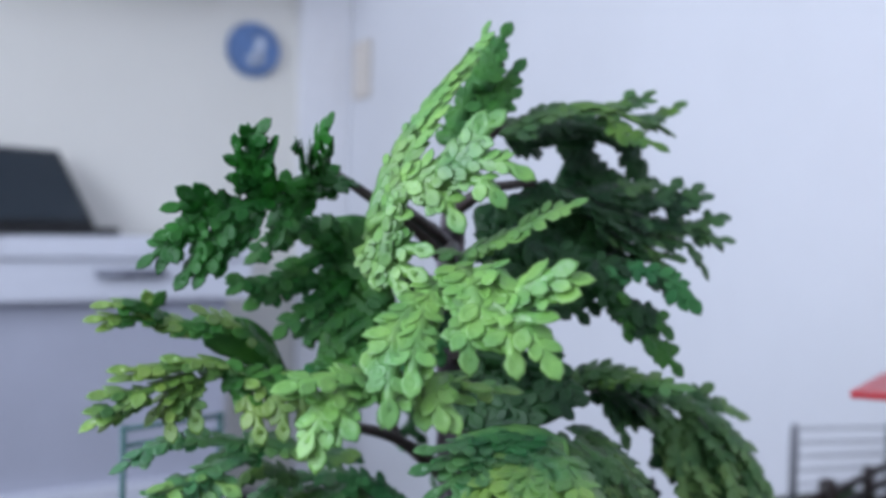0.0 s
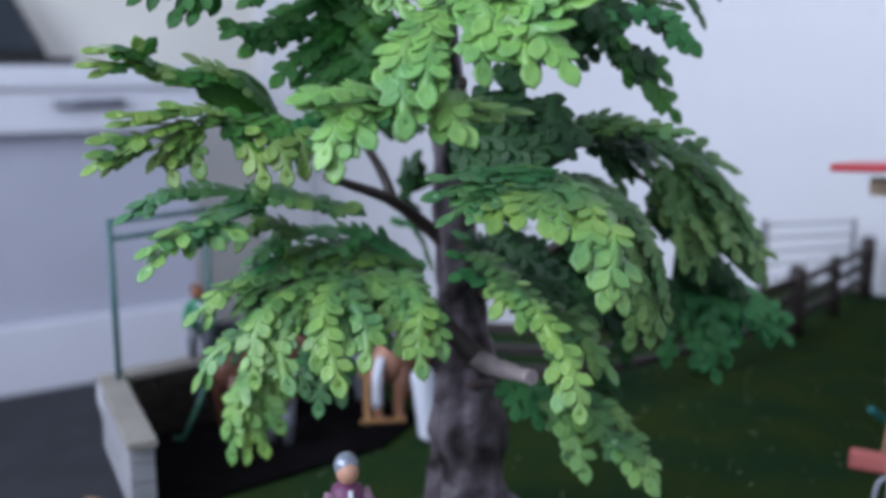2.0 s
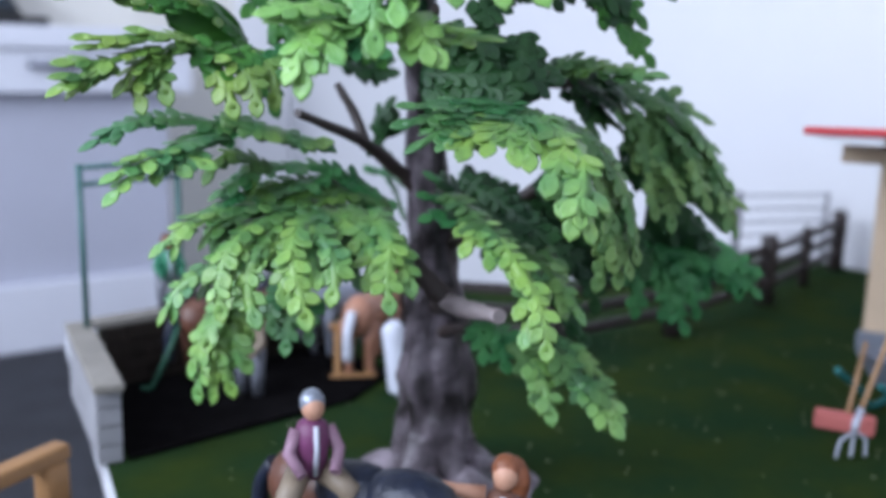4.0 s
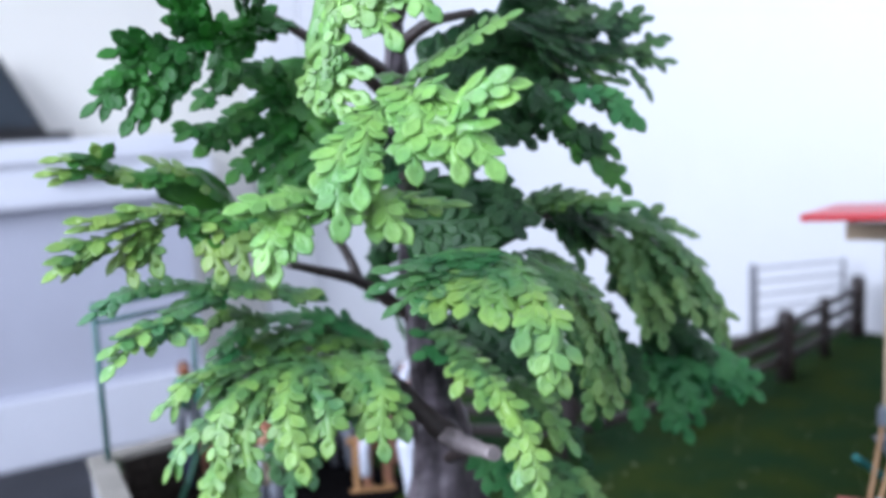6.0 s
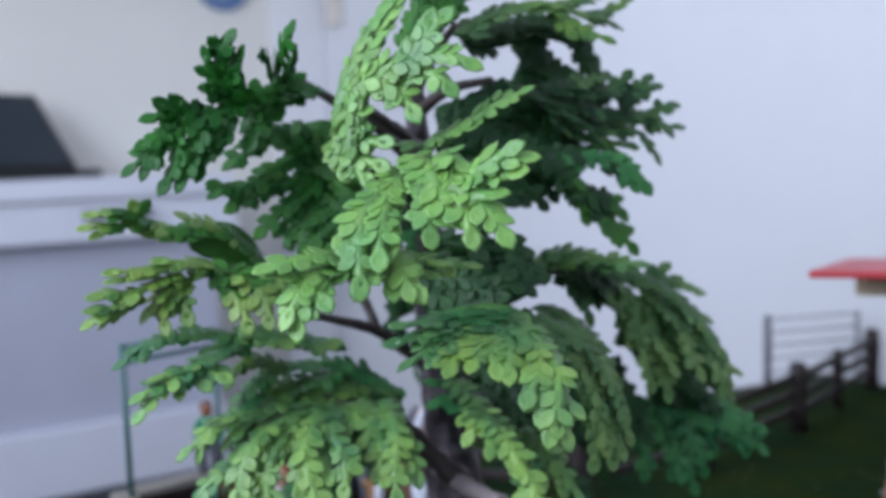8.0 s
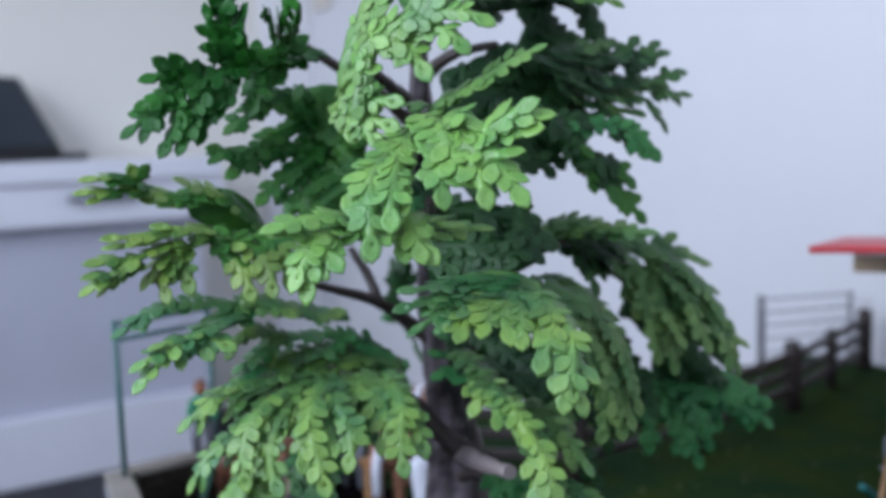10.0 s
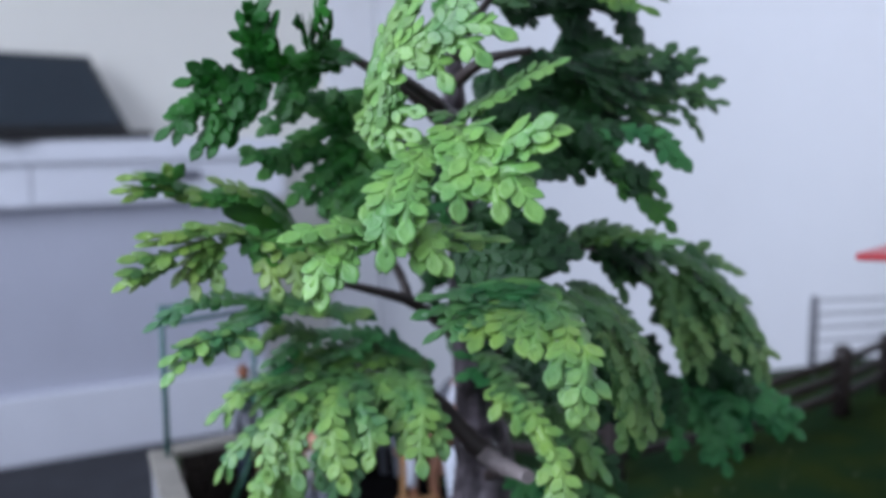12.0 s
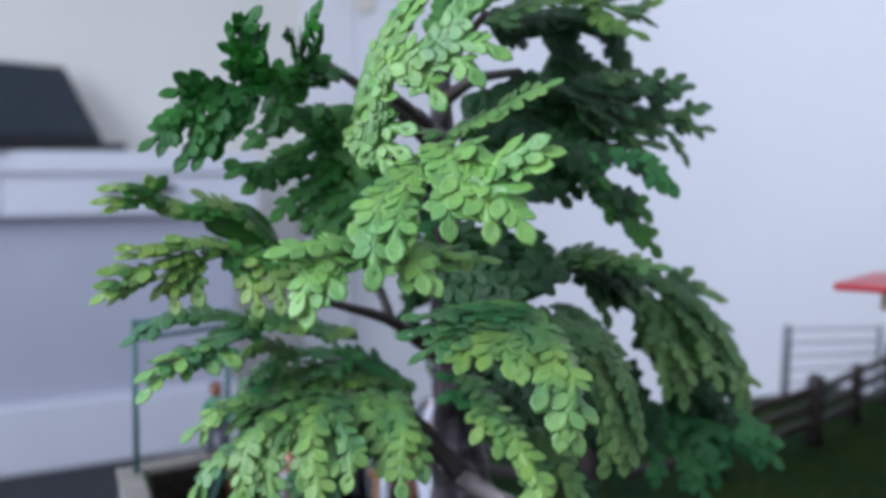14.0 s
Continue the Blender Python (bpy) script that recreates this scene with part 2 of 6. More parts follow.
# window wall with an opening
bm = bmesh.new()
box(bm, (0.1, 1.1, H), pose(-3.0, -0.55, ZM))
box(bm, (0.1, 0.7, H), pose(-3.0, -3.85, ZM))
box(bm, (0.1, 2.4, 0.96), pose(-3.0, -2.3, FLOOR + 0.48))
box(bm, (0.1, 2.4, CEIL - 1.90), pose(-3.0, -2.3, (CEIL + 1.90) / 2))
wall_left = tagged(part("wall_window", bm, M["wall"], at=ROOM), "pale painted wall with a wide window", "wall", kind="structure")
win = tagged(part("window_1", boxes(((0.06, 2.4, 0.05), (-3.0, -2.3, 0.565)), ((0.06, 2.4, 0.05), (-3.0, -2.3, 1.875)), ((0.06, 0.05, 1.26), (-3.0, -3.475, 1.22)), ((0.06, 0.05, 1.26), (-3.0, -1.125, 1.22))), M["strip"], at=ROOM), "unseen white framed window in the painted wall", "window", kind="structure")
# white corner trim where the two walls meet
wall_piece("trim", (0.16, 0.03, H), (-0.083, -0.015, ZM), M["strip"], "white boxed trim in the room corner", "trim")

# ---- sideboard against the wall ----
sb = thing("sideboard", "white lacquered sideboard with drawers and grey panels", "sideboard", ROOM @ pose(0, 0, FLOOR))
DT = 0.75
part("top", boxes(((2.10, 0.42, 0.05), (-1.50, -0.212, DT - 0.025)), bevel=0.006), M["white"], sb)
part("plinth", boxes(((2.02, 0.36, 0.16), (-1.50, -0.20, 0.08)), bevel=0.004), M["white"], sb)
part("carcass", boxes(((2.02, 0.34, DT - 0.05 - 0.16), (-1.50, -0.185, 0.16 + (DT - 0.21) / 2))), M["panel"], sb, "grey lavender panelled body")
for i in range(3):
    x = -0.74 - i * 0.6
    d = part("drawer", boxes(((0.597, 0.05, 0.095), (x, -0.382, DT - 0.05 - 0.05)), bevel=0.003), M["white"], sb)
    bm = bmesh.new()
    tube(bm, [(x - 0.078, -0.425, DT - 0.084), (x + 0.078, -0.425, DT - 0.084)], 0.010, 10)
    for dx in (-0.06, 0.06):
        tube(bm, [(x + dx, -0.405, DT - 0.084), (x + dx, -0.425, DT - 0.084)], 0.005, 8)
    part("handle", bm, M["handle"], d, "grey metal bar handle")

# laptop with its screen tilted back
lap = thing("laptop", "black laptop with tilted open screen on the sideboard", "laptop", ROOM @ pose(-0.972, -0.275, FLOOR + DT + 0.002, 0, 0, 24))
part("base", boxes(((0.40, 0.22, 0.018), (0, -0.01, 0.009)), bevel=0.004), M["screen_frame"], lap)
lid = part("lid", boxes(((0.40, 0.012, 0.25), (0, 0, 0.125)), bevel=0.003), M["screen_frame"], lap, at=pose(0, -0.02, 0.018, -40, 0, 0))
part("screen", boxes(((0.375, 0.002, 0.226), (0, -0.0075, 0.128))), M["screen"], lid, "dark glossy screen")

# round blue clock on the wall
clock = thing("wall_clock", "small round blue wall clock with a pale dial mark", "clock", ROOM @ pose(-0.304, -0.002, 0.872, 90, 0, 0))
bm = bmesh.new()
bmesh.ops.create_cone(bm, cap_ends=True, segments=40, radius1=0.081, radius2=0.074, depth=0.024, matrix=pose(0, 0, 0.012))
part("case", bm, M["clock_blue"], clock)
bm = bmesh.new()
box(bm, (0.03, 0.075, 0.003), pose(0.008, -0.005, 0.0265, 0, 0, -12), 0.001)
box(bm, (0.05, 0.03, 0.003), pose(0.0, -0.028, 0.0265, 0, 0, 20), 0.001)
part("dial_mark", bm, M["clock_white"], clock, "pale blue white mark")

hang = thing("wall_hanging", "narrow tan fabric hanging beside the room corner", "wall hanging", ROOM @ pose(-0.003, -0.12, 0.83))
part("cloth", boxes(((0.012, 0.10, 0.17), (-0.006, 0, 0)), bevel=0.004), M["tan"], hang)

# wall cupboard above the sideboard
cup = thing("wall_cupboard", "white wall cupboard hung above the sideboard", "cupboard", ROOM @ pose(-1.55, -0.002, 1.02))
part("body", boxes(((2.3, 0.28, 0.60), (0, -0.14, 0.30)), bevel=0.004), M["white"], cup)
for i in range(4):
    part("door", boxes(((0.57, 0.018, 0.58), (-0.8625 + i * 0.575, -0.291, 0.30)), bevel=0.003), M["white"], cup)

# ---- low table and board ----
OUT = [(0.050, 0.224), (0.92, 0.40), (1.085, 0.83), (0.62, 1.525), (-0.312, 1.046)]
tab = thing("low_table", "plain low wooden table under the play board", "table", pose(0, 0, FLOOR))
bm = bmesh.new()
slab(bm, [(0.12, 0.26), (0.88, 0.43), (1.03, 0.83), (0.60, 1.47), (-0.27, 1.03)], -0.06 - FLOOR, -0.0205 - FLOOR)
part("tabletop", bm, M["table"], tab)
for x, y in ((0.16, 0.33), (0.85, 0.48), (0.62, 1.37), (-0.2, 1.0)):
    part("leg", boxes(((0.05, 0.05, -0.06 - FLOOR), (x, y, (-0.06 - FLOOR) / 2)), bevel=0.004), M["table"], tab)
board = thing("play_board", "white edged board covered with dark green felt grass", "play board", pose(0, 0, -0.02))
bm = bmesh.new()
slab(bm, OUT, 0.0, 0.0165)
part("base", bm, M["slab"], board, "white painted board edge")
bm = bmesh.new()
cx, cy = 0.48, 0.8
slab(bm, [(x + (cx - x) * 0.006, y + (cy - y) * 0.006) for x, y in OUT], 0.0165, 0.02)
part("felt", bm, M["grass"], board, "dark green felt grass mat")
rnd = random.Random(5)
flecks = bmesh.new()
for _ in range(240):
    x, y = rnd.uniform(-0.1, 0.62), rnd.uniform(0.62, 1.1)
    if y > 0.83 + 0.85 * (x + 0.0) + 0.1:
        continue
    s = rnd.uniform(0.0005, 0.0012)
    box(flecks, (s * rnd.uniform(1, 2.5), s, 0.0006), pose(x, y, 0.0003, 0, 0, rnd.uniform(0, 180)))
tagged(part("crumbs", flecks, M["fleck"]), "tiny pale crumbs scattered on the green felt", "crumbs", kind="stuff")

# ---- walled yard with black soil ----
yard = thing("toy_yard_wall", "grey cast stone block wall of a toy yard", "wall", pose(0, 0, 0))


def stone_run(a, b, thick, courses, high, per, mat, parent):
    a, b = Vector((*a, 0)), Vector((*b, 0))
    d = b - a
    turn = math.degrees(math.atan2(d.y, d.x))
    h = high / courses
    for c in range(courses):
        n = per if c % 2 == 0 else per + 1
        for i in range(n):
            lo = i / n if c % 2 == 0 else max(0, (i - 0.5) / per)
            hi = (i + 1) / n if c % 2 == 0 else min(1, (i + 0.5) / per)
            mid = a + d * ((lo + hi) / 2)
            o = part("stone", boxes(((d.length * (hi - lo) - 0.0012, thick * rnd.uniform(0.94, 1.03), h - 0.001), (0, 0, 0)), bevel=0.0012), mat, parent, at=pose(mid.x, mid.y, h * (c + 0.5), 0, 0, turn))


stone_run((-0.163, 0.723), (-0.233, 0.866), 0.018, 4, 0.056, 4, M["stone_side"], yard)
# rear run: brown stone, coloured darker for the unlit inside of the yard
stone_run((-0.219, 0.881), (-0.04, 1.026), 0.018, 4, 0.056, 6, M["shaded_stone"], yard)
for a, b in (((-0.1595, 0.715), (-0.2365, 0.874)), ((-0.224, 0.878), (-0.036, 1.030))):
    bm = bmesh.new()
    beam(bm, (*a, 0.0598), (*b, 0.0598), 0.021, 0.0065, 0.0015)
    part("coping", bm, M["stone"], yard, "beige grey coping strip")
bm = bmesh.new()
slab(bm, [(-0.151, 0.729), (0.0, 0.857), (0.03, 0.93), (-0.035, 1.010), (-0.221, 0.866)], 0.0005, 0.004)
tagged(part("soil", bm, M["soil"]), "black soil bed inside the toy yard wall", "soil")

gate = thing("green_metal_frame", "thin dark green metal frame standing on the yard wall", "frame", pose(-0.2225, 0.857, 0.063))
L, R = (0, 0), (0.062, 0.070)
for p in (L, R):
    bm = bmesh.new()
    tube(bm, [(*p, 0.0), (*p, 0.137)] if p == L else [(*p, -0.059), (*p, 0.137)], 0.0026, 8)
    part("post", bm, M["green_metal"], gate)
for z in (0.134, 0.120):
    bm = bmesh.new()
    tube(bm, [(*L, z), (*R, z)], 0.0022, 8)
    part("crossbar", bm, M["green_metal"], gate)

# ---- wooden stool beside the board ----
st = thing("wooden_stool", "plain orange brown wooden stool frame beside the board", "stool", pose(-0.205, 0.722, FLOOR, 0, 0, -27))
TOPZ = 0.014 - FLOOR
for y in (-0.21, 0.0):
    part("rail", boxes(((0.200, 0.012, 0.014), (-0.11, y, TOPZ - 0.085)), bevel=0.003), M["wood"], st)
for x in (-0.22, 0.0):
    part("rail", boxes(((0.016, 0.232, 0.012), (x, -0.105, TOPZ - 0.006)), bevel=0.003), M["wood"], st)
    for y in (-0.209, -0.001):
        part("leg", boxes(((0.016, 0.020, TOPZ - 0.012), (x, y, (TOPZ - 0.012) / 2)), bevel=0.003), M["wood"], st)

# ---- fences ----
POST_H = 0.086


def post_mesh(w, h):
    bm = bmesh.new()
    tube(bm, [(0, 0, 0), (0, 0, h * 0.3), (0, 0, h * 0.7), (0, 0, h - 0.004), (0, 0, h)], [w * 0.56, w * 0.52, w * 0.53, w * 0.5, w * 0.36], 8, 0.12)
    return bm


def fence_panel(a, b, first_post=True, extra=False):
    a, b = Vector((*a, 0)), Vector((*b, 0))
    fp = thing("fence_panel", "dark brown plastic toy post and rail fence panel", "fence", Matrix.Translation(a), "toy paddock fence")
    d = b - a
    if first_post:
        part("post", post_mesh(0.021, POST_H), M["fence"], fp)
    part("post", post_mesh(0.021, POST_H), M["fence"], fp, at=Matrix.Translation(d))
    if extra:
        part("post", post_mesh(0.014, POST_H * 0.92), M["fence"], fp, at=Matrix.Translation(d * 0.5))
    for k, z in enumerate((0.025, 0.046, 0.067)):
        bm = bmesh.new()
        beam(bm, (0, 0, z + 0.002), (d.x, d.y, z - 0.001), 0.006, 0.010, 0.0015)
        part("rail", bm, M["fence"], fp)


fence_panel((0.651, 1.422), (0.479, 1.218), True, True)
fence_panel((0.479, 1.218), (0.330, 1.075), False)
fence_panel((0.330, 1.075), (0.185, 0.985), False)
fence_panel((0.185, 0.985), (0.04, 1.02), False)

mg = thing("metal_gate", "pale grey toy metal field gate with five bars", "gate", pose(0.499, 1.408, 0))
part("post", post_mesh(0.011, 0.113), M["grey_rail"], mg)
part("post", post_mesh(0.006, 0.107), M["grey_rail"], mg, at=pose(0.146, 0.050, 0))
for z in (0.030, 0.049, 0.068, 0.087, 0.106):
    bm = bmesh.new()
    tube(bm, [(0, 0, z), (0.146, 0.050, z * 0.97)], 0.0016, 6)
    part("bar", bm, M["grey_rail"], mg)

# ---- shed ----
shed = thing("toy_shed", "pale pine toy shed with a red roof", "shed", pose(0.520, 1.04, 0, 0, 0, -26))
SW, SD, SH = 0.26, 0.20, 0.205
for i in range(6):
    w = SW / 6
    part("plank", boxes(((w - 0.001, 0.008, SH), (w * (i + 0.5), 0.004, SH / 2)), bevel=0.0012), M["pine"], shed)
for i in range(5):
    w = (SD - 0.008) / 5
    part("plank", boxes(((0.008, w - 0.001, SH), (0.004, 0.0085 + w * (i + 0.5), SH / 2)), bevel=0.0012), M["pine"], shed)
part("side_wall", boxes(((0.008, SD - 0.02, SH), (SW - 0.004, SD / 2, SH / 2))), M["pine"], shed)
part("back_wall", boxes(((SW - 0.02, 0.008, SH), (SW / 2, SD - 0.004, SH / 2))), M["pine"], shed)
part("beam", boxes(((SW + 0.05, 0.014, 0.018), (SW / 2 - 0.012, -0.0075, SH - 0.002)), bevel=0.0015), M["pine"], shed, "pale pine roof beam")
part("roof", boxes(((SW + 0.18, SD + 0.16, 0.007), (SW / 2 + 0.028, SD / 2 - 0.10, 0)), bevel=0.002), M["red"], shed, "flat red roof sheet", at=pose(0, 0, SH + 0.018, -4.5, -1, 0))
part("footing", boxes(((SW + 0.01, 0.012, 0.02), (SW / 2, -0.007, 0.01)), bevel=0.002), M["zinc"], shed, "grey footing strip")

# ---- tools and barrow ----
fk = thing("pitchfork", "toy pitchfork with wooden handle and silver prongs", "pitchfork", pose(0, 0, 0))
lo, hi = Vector((0.3885, 0.756, 0.026)), Vector((0.440, 0.806, 0.112))
bm = bmesh.new()
tube(bm, [lo, hi], 0.0022, 8)
part("handle", bm, M["stick"], fk)
bm = bmesh.new()
tube(bm, [lo + (hi - lo) * 0.12, lo, lo + Vector((-0.0015, -0.002, -0.008))], [0.003, 0.0032, 0.0028], 8)
part("socket", bm, M["steel"], fk)
for s in (-1, 0, 1):
    bm = bmesh.new()
    tube(bm, curve_points([lo + Vector((-0.0015, -0.002, -0.006)), lo + Vector((s * 0.010 - 0.002, -0.003 + s * 0.002, -0.011)), lo + Vector((s * 0.012 - 0.004, -0.006 + s * 0.002, -0.0245))], 5), 0.0013, 6)
    part("prong", bm, M["steel"], fk)
br = thing("broom", "toy broom with a pink head and wooden handle", "broom", pose(0.403, 0.806, 0))
part("head", boxes(((0.046, 0.013, 0.014), (0, 0, 0.0085)), bevel=0.002), M["pink"], br, "pink bristle head", at=pose(0, 0, 0, 0, 0, -28))
bm = bmesh.new()
tube(bm, [(0.003, 0.002, 0.015), (0.032, 0.045, 0.062)], 0.002, 8)
part("handle", bm, M["stick"], br)
wb = thing("wheelbarrow", "grey toy wheelbarrow with a teal frame", "wheelbarrow", pose(0.484, 0.85, 0, 0, 0, 25))
bm = bmesh.new()
bot = [bm.verts.new((x, y, 0.022)) for x, y in ((-0.03, -0.018), (0.03, -0.018), (0.03, 0.018), (-0.03, 0.018))]
top = [bm.verts.new((x, y, 0.052)) for x, y in ((-0.046, -0.03), (0.05, -0.03), (0.05, 0.03), (-0.046, 0.03))]
inn = [bm.verts.new((x * 0.92, y * 0.9, 0.052)) for x, y in ((-0.046, -0.03), (0.05, -0.03), (0.05, 0.03), (-0.046, 0.03))]
inb = [bm.verts.new((x * 0.9, y * 0.88, 0.026)) for x, y in ((-0.03, -0.018), (0.03, -0.018), (0.03, 0.018), (-0.03, 0.018))]
bm.faces.new(bot[::-1])
bm.faces.new(inb)
for i in range(4):
    j = (i + 1) % 4
    bm.faces.new((bot[i], bot[j], top[j], top[i]))
    bm.faces.new((top[i], top[j], inn[j], inn[i]))
    bm.faces.new((inn[i], inn[j], inb[j], inb[i]))
part("tub", bm, M["zinc"], wb)
for s in (-1, 1):
    bm = bmesh.new()
    tube(bm, curve_points([(-0.075, s * 0.022, 0.042), (-0.045, s * 0.021, 0.020), (-0.03, s * 0.02, 0.004), (0.0, s * 0.018, 0.0125), (0.06, s * 0.010, 0.018)], 6), 0.0028, 8)
    part("frame", bm, M["teal"], wb)
bm = bmesh.new()
tube(bm, [(0.062, -0.006, 0.015), (0.062, 0.006, 0.015)], 0.015, 20)
part("wheel", bm, M["teal"], wb)
pail = bmesh.new()
ball(pail, (0.484, 0.847, 0.036), (0.0095, 0.0095, 0.0095))
tagged(part("white_ball", pail, M["ivory"]), "small white ball lying in the wheelbarrow", "ball")

# ---- toys on the board ----


def horse(name, label, at, body, mane, blanket=None, size=1.0, low=False):
    bm = bmesh.new()
    ball(bm, (0, 0, 0.058), (0.043, 0.0165, 0.019))
    ball(bm, (-0.030, 0, 0.060), (0.021, 0.0175, 0.021))
    ball(bm, (0.030, 0, 0.059), (0.019, 0.016, 0.021))
    if low:
        tube(bm, [(0.034, 0, 0.060), (0.052, 0, 0.064), (0.070, 0, 0.058)], [0.015, 0.0125, 0.010], 10)
        tube(bm, [(0.066, 0, 0.060), (0.082, 0, 0.046), (0.092, 0, 0.034)], [0.0095, 0.008, 0.005], 10)
    tube(bm, [(0.02, 0, 0.06), (0.03, 0, 0.06)] if low else curve_points([(0.032, 0, 0.062), (0.052, 0, 0.078), (0.062, 0, 0.094)], 5), 0.012 if low else [0.015, 0.0145, 0.014, 0.013, 0.012, 0.011, 0.0105, 0.010, 0.0095, 0.009, 0.008], 10)
    if not low:
        tube(bm, [(0.058, 0, 0.097), (0.072, 0, 0.089), (0.086, 0, 0.077), (0.090, 0, 0.074)], [0.009, 0.0085, 0.006, 0.004], 10)
    for x in (-0.036, -0.028, 0.028, 0.036):
        s = 1 if x in (-0.036, 0.036) else -1
        tube(bm, [(x, s * 0.010, 0.056), (x * 1.02, s * 0.010, 0.030), (x, s * 0.010, 0.006), (x + 0.002, s * 0.010, 0.0)], [0.010, 0.006, 0.004, 0.0055], 8)
    if low:
        ball(bm, (0.040, 0, 0.066), (0.030, 0.0185, 0.0165), 2)
        ball(bm, (0.062, 0, 0.062), (0.016, 0.0135, 0.0125), 2)
    else:
        tube(bm, curve_points([(0.036, 0, 0.080), (0.052, 0, 0.096), (0.064, 0, 0.102)], 4), 0.0045, 6, mat=1)
    tube(bm, curve_points([(-0.050, 0, 0.068), (-0.060, 0, 0.050), (-0.060, 0, 0.022)], 4), 0.005, 8, mat=1)
    if blanket:
        ball(bm, (0.006, 0, 0.0625), (0.030, 0.0185, 0.0175), 2)
    ob = part(name, bm, [body, mane, blanket or body], at=at @ Matrix.Scale(size, 4))
    return tagged(ob, label, "toy horse")


def doll(name, label, at, top, legs, head, cap, size=1.0, arm=None, seated=False, long_hair=False, sleeve=None):
    """A plain shape for a toy figure."""
    bm = bmesh.new()
    if seated:
        for s in (-1, 1):
            tube(bm, [(0.0, s * 0.008, 0.034), (0.018, s * 0.019, 0.028), (0.012, s * 0.021, 0.004)], [0.0085, 0.0075, 0.005], 8, mat=1)
    else:
        for s in (-1, 1):
            tube(bm, [(0, s * 0.007, 0.042), (0, s * 0.008, 0.02), (0, s * 0.008, 0)], [0.0085, 0.0065, 0.005], 8, mat=1)
    tube(bm, [(0, 0, 0.032), (0, 0, 0.042), (0, 0, 0.056), (0, 0, 0.066), (0, 0, 0.070)], [0.008, 0.0095, 0.0112, 0.0095, 0.004], 12, mat=0)
    ball(bm, (0.001, 0, 0.077), (0.0075, 0.007, 0.0085), 2)
    ball(bm, (-0.0015, 0, 0.0795), (0.0084, 0.0078, 0.0086), 3)
    if long_hair:
        ball(bm, (-0.005, 0.003, 0.071), (0.0085, 0.0100, 0.0150), 3)
    for s in (-1, 1):
        if arm and s == arm[0]:
            tube(bm, [(0, s * 0.011, 0.065), (0.003, s * 0.026, 0.067), (0.004, s * 0.043, 0.070)], [0.005, 0.0042, 0.0036], 8, mat=2)
            ball(bm, (0.004, s * 0.046, 0.0707), (0.0055, 0.006, 0.005), 2)
        else:
            tube(bm, [(0, s * 0.0095, 0.063), (0.005, s * 0.0155, 0.050), (0.018, s * 0.010, 0.041)], [0.0046, 0.0042, 0.0036], 8, mat=5)
    tube(bm, [(0.0095, 0, 0.036), (0.0122, 0, 0.055), (0.009, 0, 0.068)], 0.0018, 6, mat=4)
    return tagged(part(name, bm, [top, legs, head, cap, M["ivory"], sleeve or top], at=at @ Matrix.Scale(size, 4)), label, "toy figure")


horse("toy_horse", "glossy brown toy horse with a dark navy blanket", pose(0.019, 0.556, 0.0005, 0, 0, -30), M["chestnut"], M["navy"], M["navy"], 0.99, True)
doll("toy_rider", "toy rider in a purple jacket and silver helmet", pose(0.0005, 0.548, 0.0485, 0, 4, -70), M["purple"], M["beige"], M["skin"], M["helmet"], 0.86, None, True, False, M["sleeve"])
doll("toy_girl", "toy figure with ginger hair reaching out an arm", pose(0.104, 0.545, 0.0005, 0, 0, -100), M["chestnut"], M["grey_fig"], M["skin"], M["hair"], 1.0, (-1,), False, True)
doll("toy_groom", "toy figure in a green jacket standing on the yard wall", pose(-0.170, 0.9215, 0.0631, 0, 0, -60), M["green_fig"], M["grey_fig"], M["hair"], M["chestnut"], 0.78)
doll("toy_farmer", "toy figure in beige and grey on the black soil", pose(-0.088, 0.862, 0.0045, 0, 0, -110), M["beige"], M["grey_fig"], M["skin"], M["hair"], 0.95)
horse("toy_pony", "brown toy pony inside the yard wall", pose(-0.118, 0.918, 0.0045, 0, 0, 35), M["chestnut"], M["navy"], None, 0.9)
horse("toy_foal", "small white and grey toy foal on the grass", pose(-0.018, 0.995, 0.0045, 0, 0, 40), M["zinc"], M["grey_fig"], None, 0.85)
horse("toy_mare", "chestnut toy mare with a pale mane behind the tree", pose(0.012, 0.945, 0.0045, 0, 0, 70), M["sorrel"], M["ivory"], None, 0.92)

hose = bmesh.new()
tube(hose, curve_points([(-0.160, 0.912, 0.0650), (-0.154, 0.893, 0.0600), (-0.158, 0.878, 0.042), (-0.166, 0.870, 0.022), (-0.174, 0.866, 0.0068), (-0.182, 0.868, 0.0062)], 6), 0.0021, 8)
tagged(part("hose", hose, M["hose"]), "thin green toy hose hanging over the yard wall", "hose")

sack = bmesh.new()
tube(sack, curve_points([(0.040, 0.876, 0.0005), (0.040, 0.876, 0.008), (0.037, 0.877, 0.035), (0.033, 0.879, 0.060), (0.031, 0.880, 0.066)], 5), [0.0105 * min(1, 0.55 + 0.12 * i, 0.35 + 0.12 * (20 - i)) for i in range(21)], 14)
tagged(part("feed_sack", sack, M["ivory"]), "smooth white rounded sack standing behind the tree", "sack")
hw = thing("wooden_trestle", "small orange wooden toy trestle on the grass", "trestle", pose(-0.005, 0.925, 0, 0, 0, 8))
for x in (-0.014, 0.014):
    bm = bmesh.new()
    beam(bm, (x, -0.012, 0.002), (x, 0, 0.044), 0.005, 0.005, 0.0008)
    part("leg", bm, M["wood"], hw)
    bm = bmesh.new()
    beam(bm, (x, 0.012, 0.002), (x, 0.003, 0.044), 0.005, 0.005, 0.0008)
    part("leg", bm, M["wood"], hw)
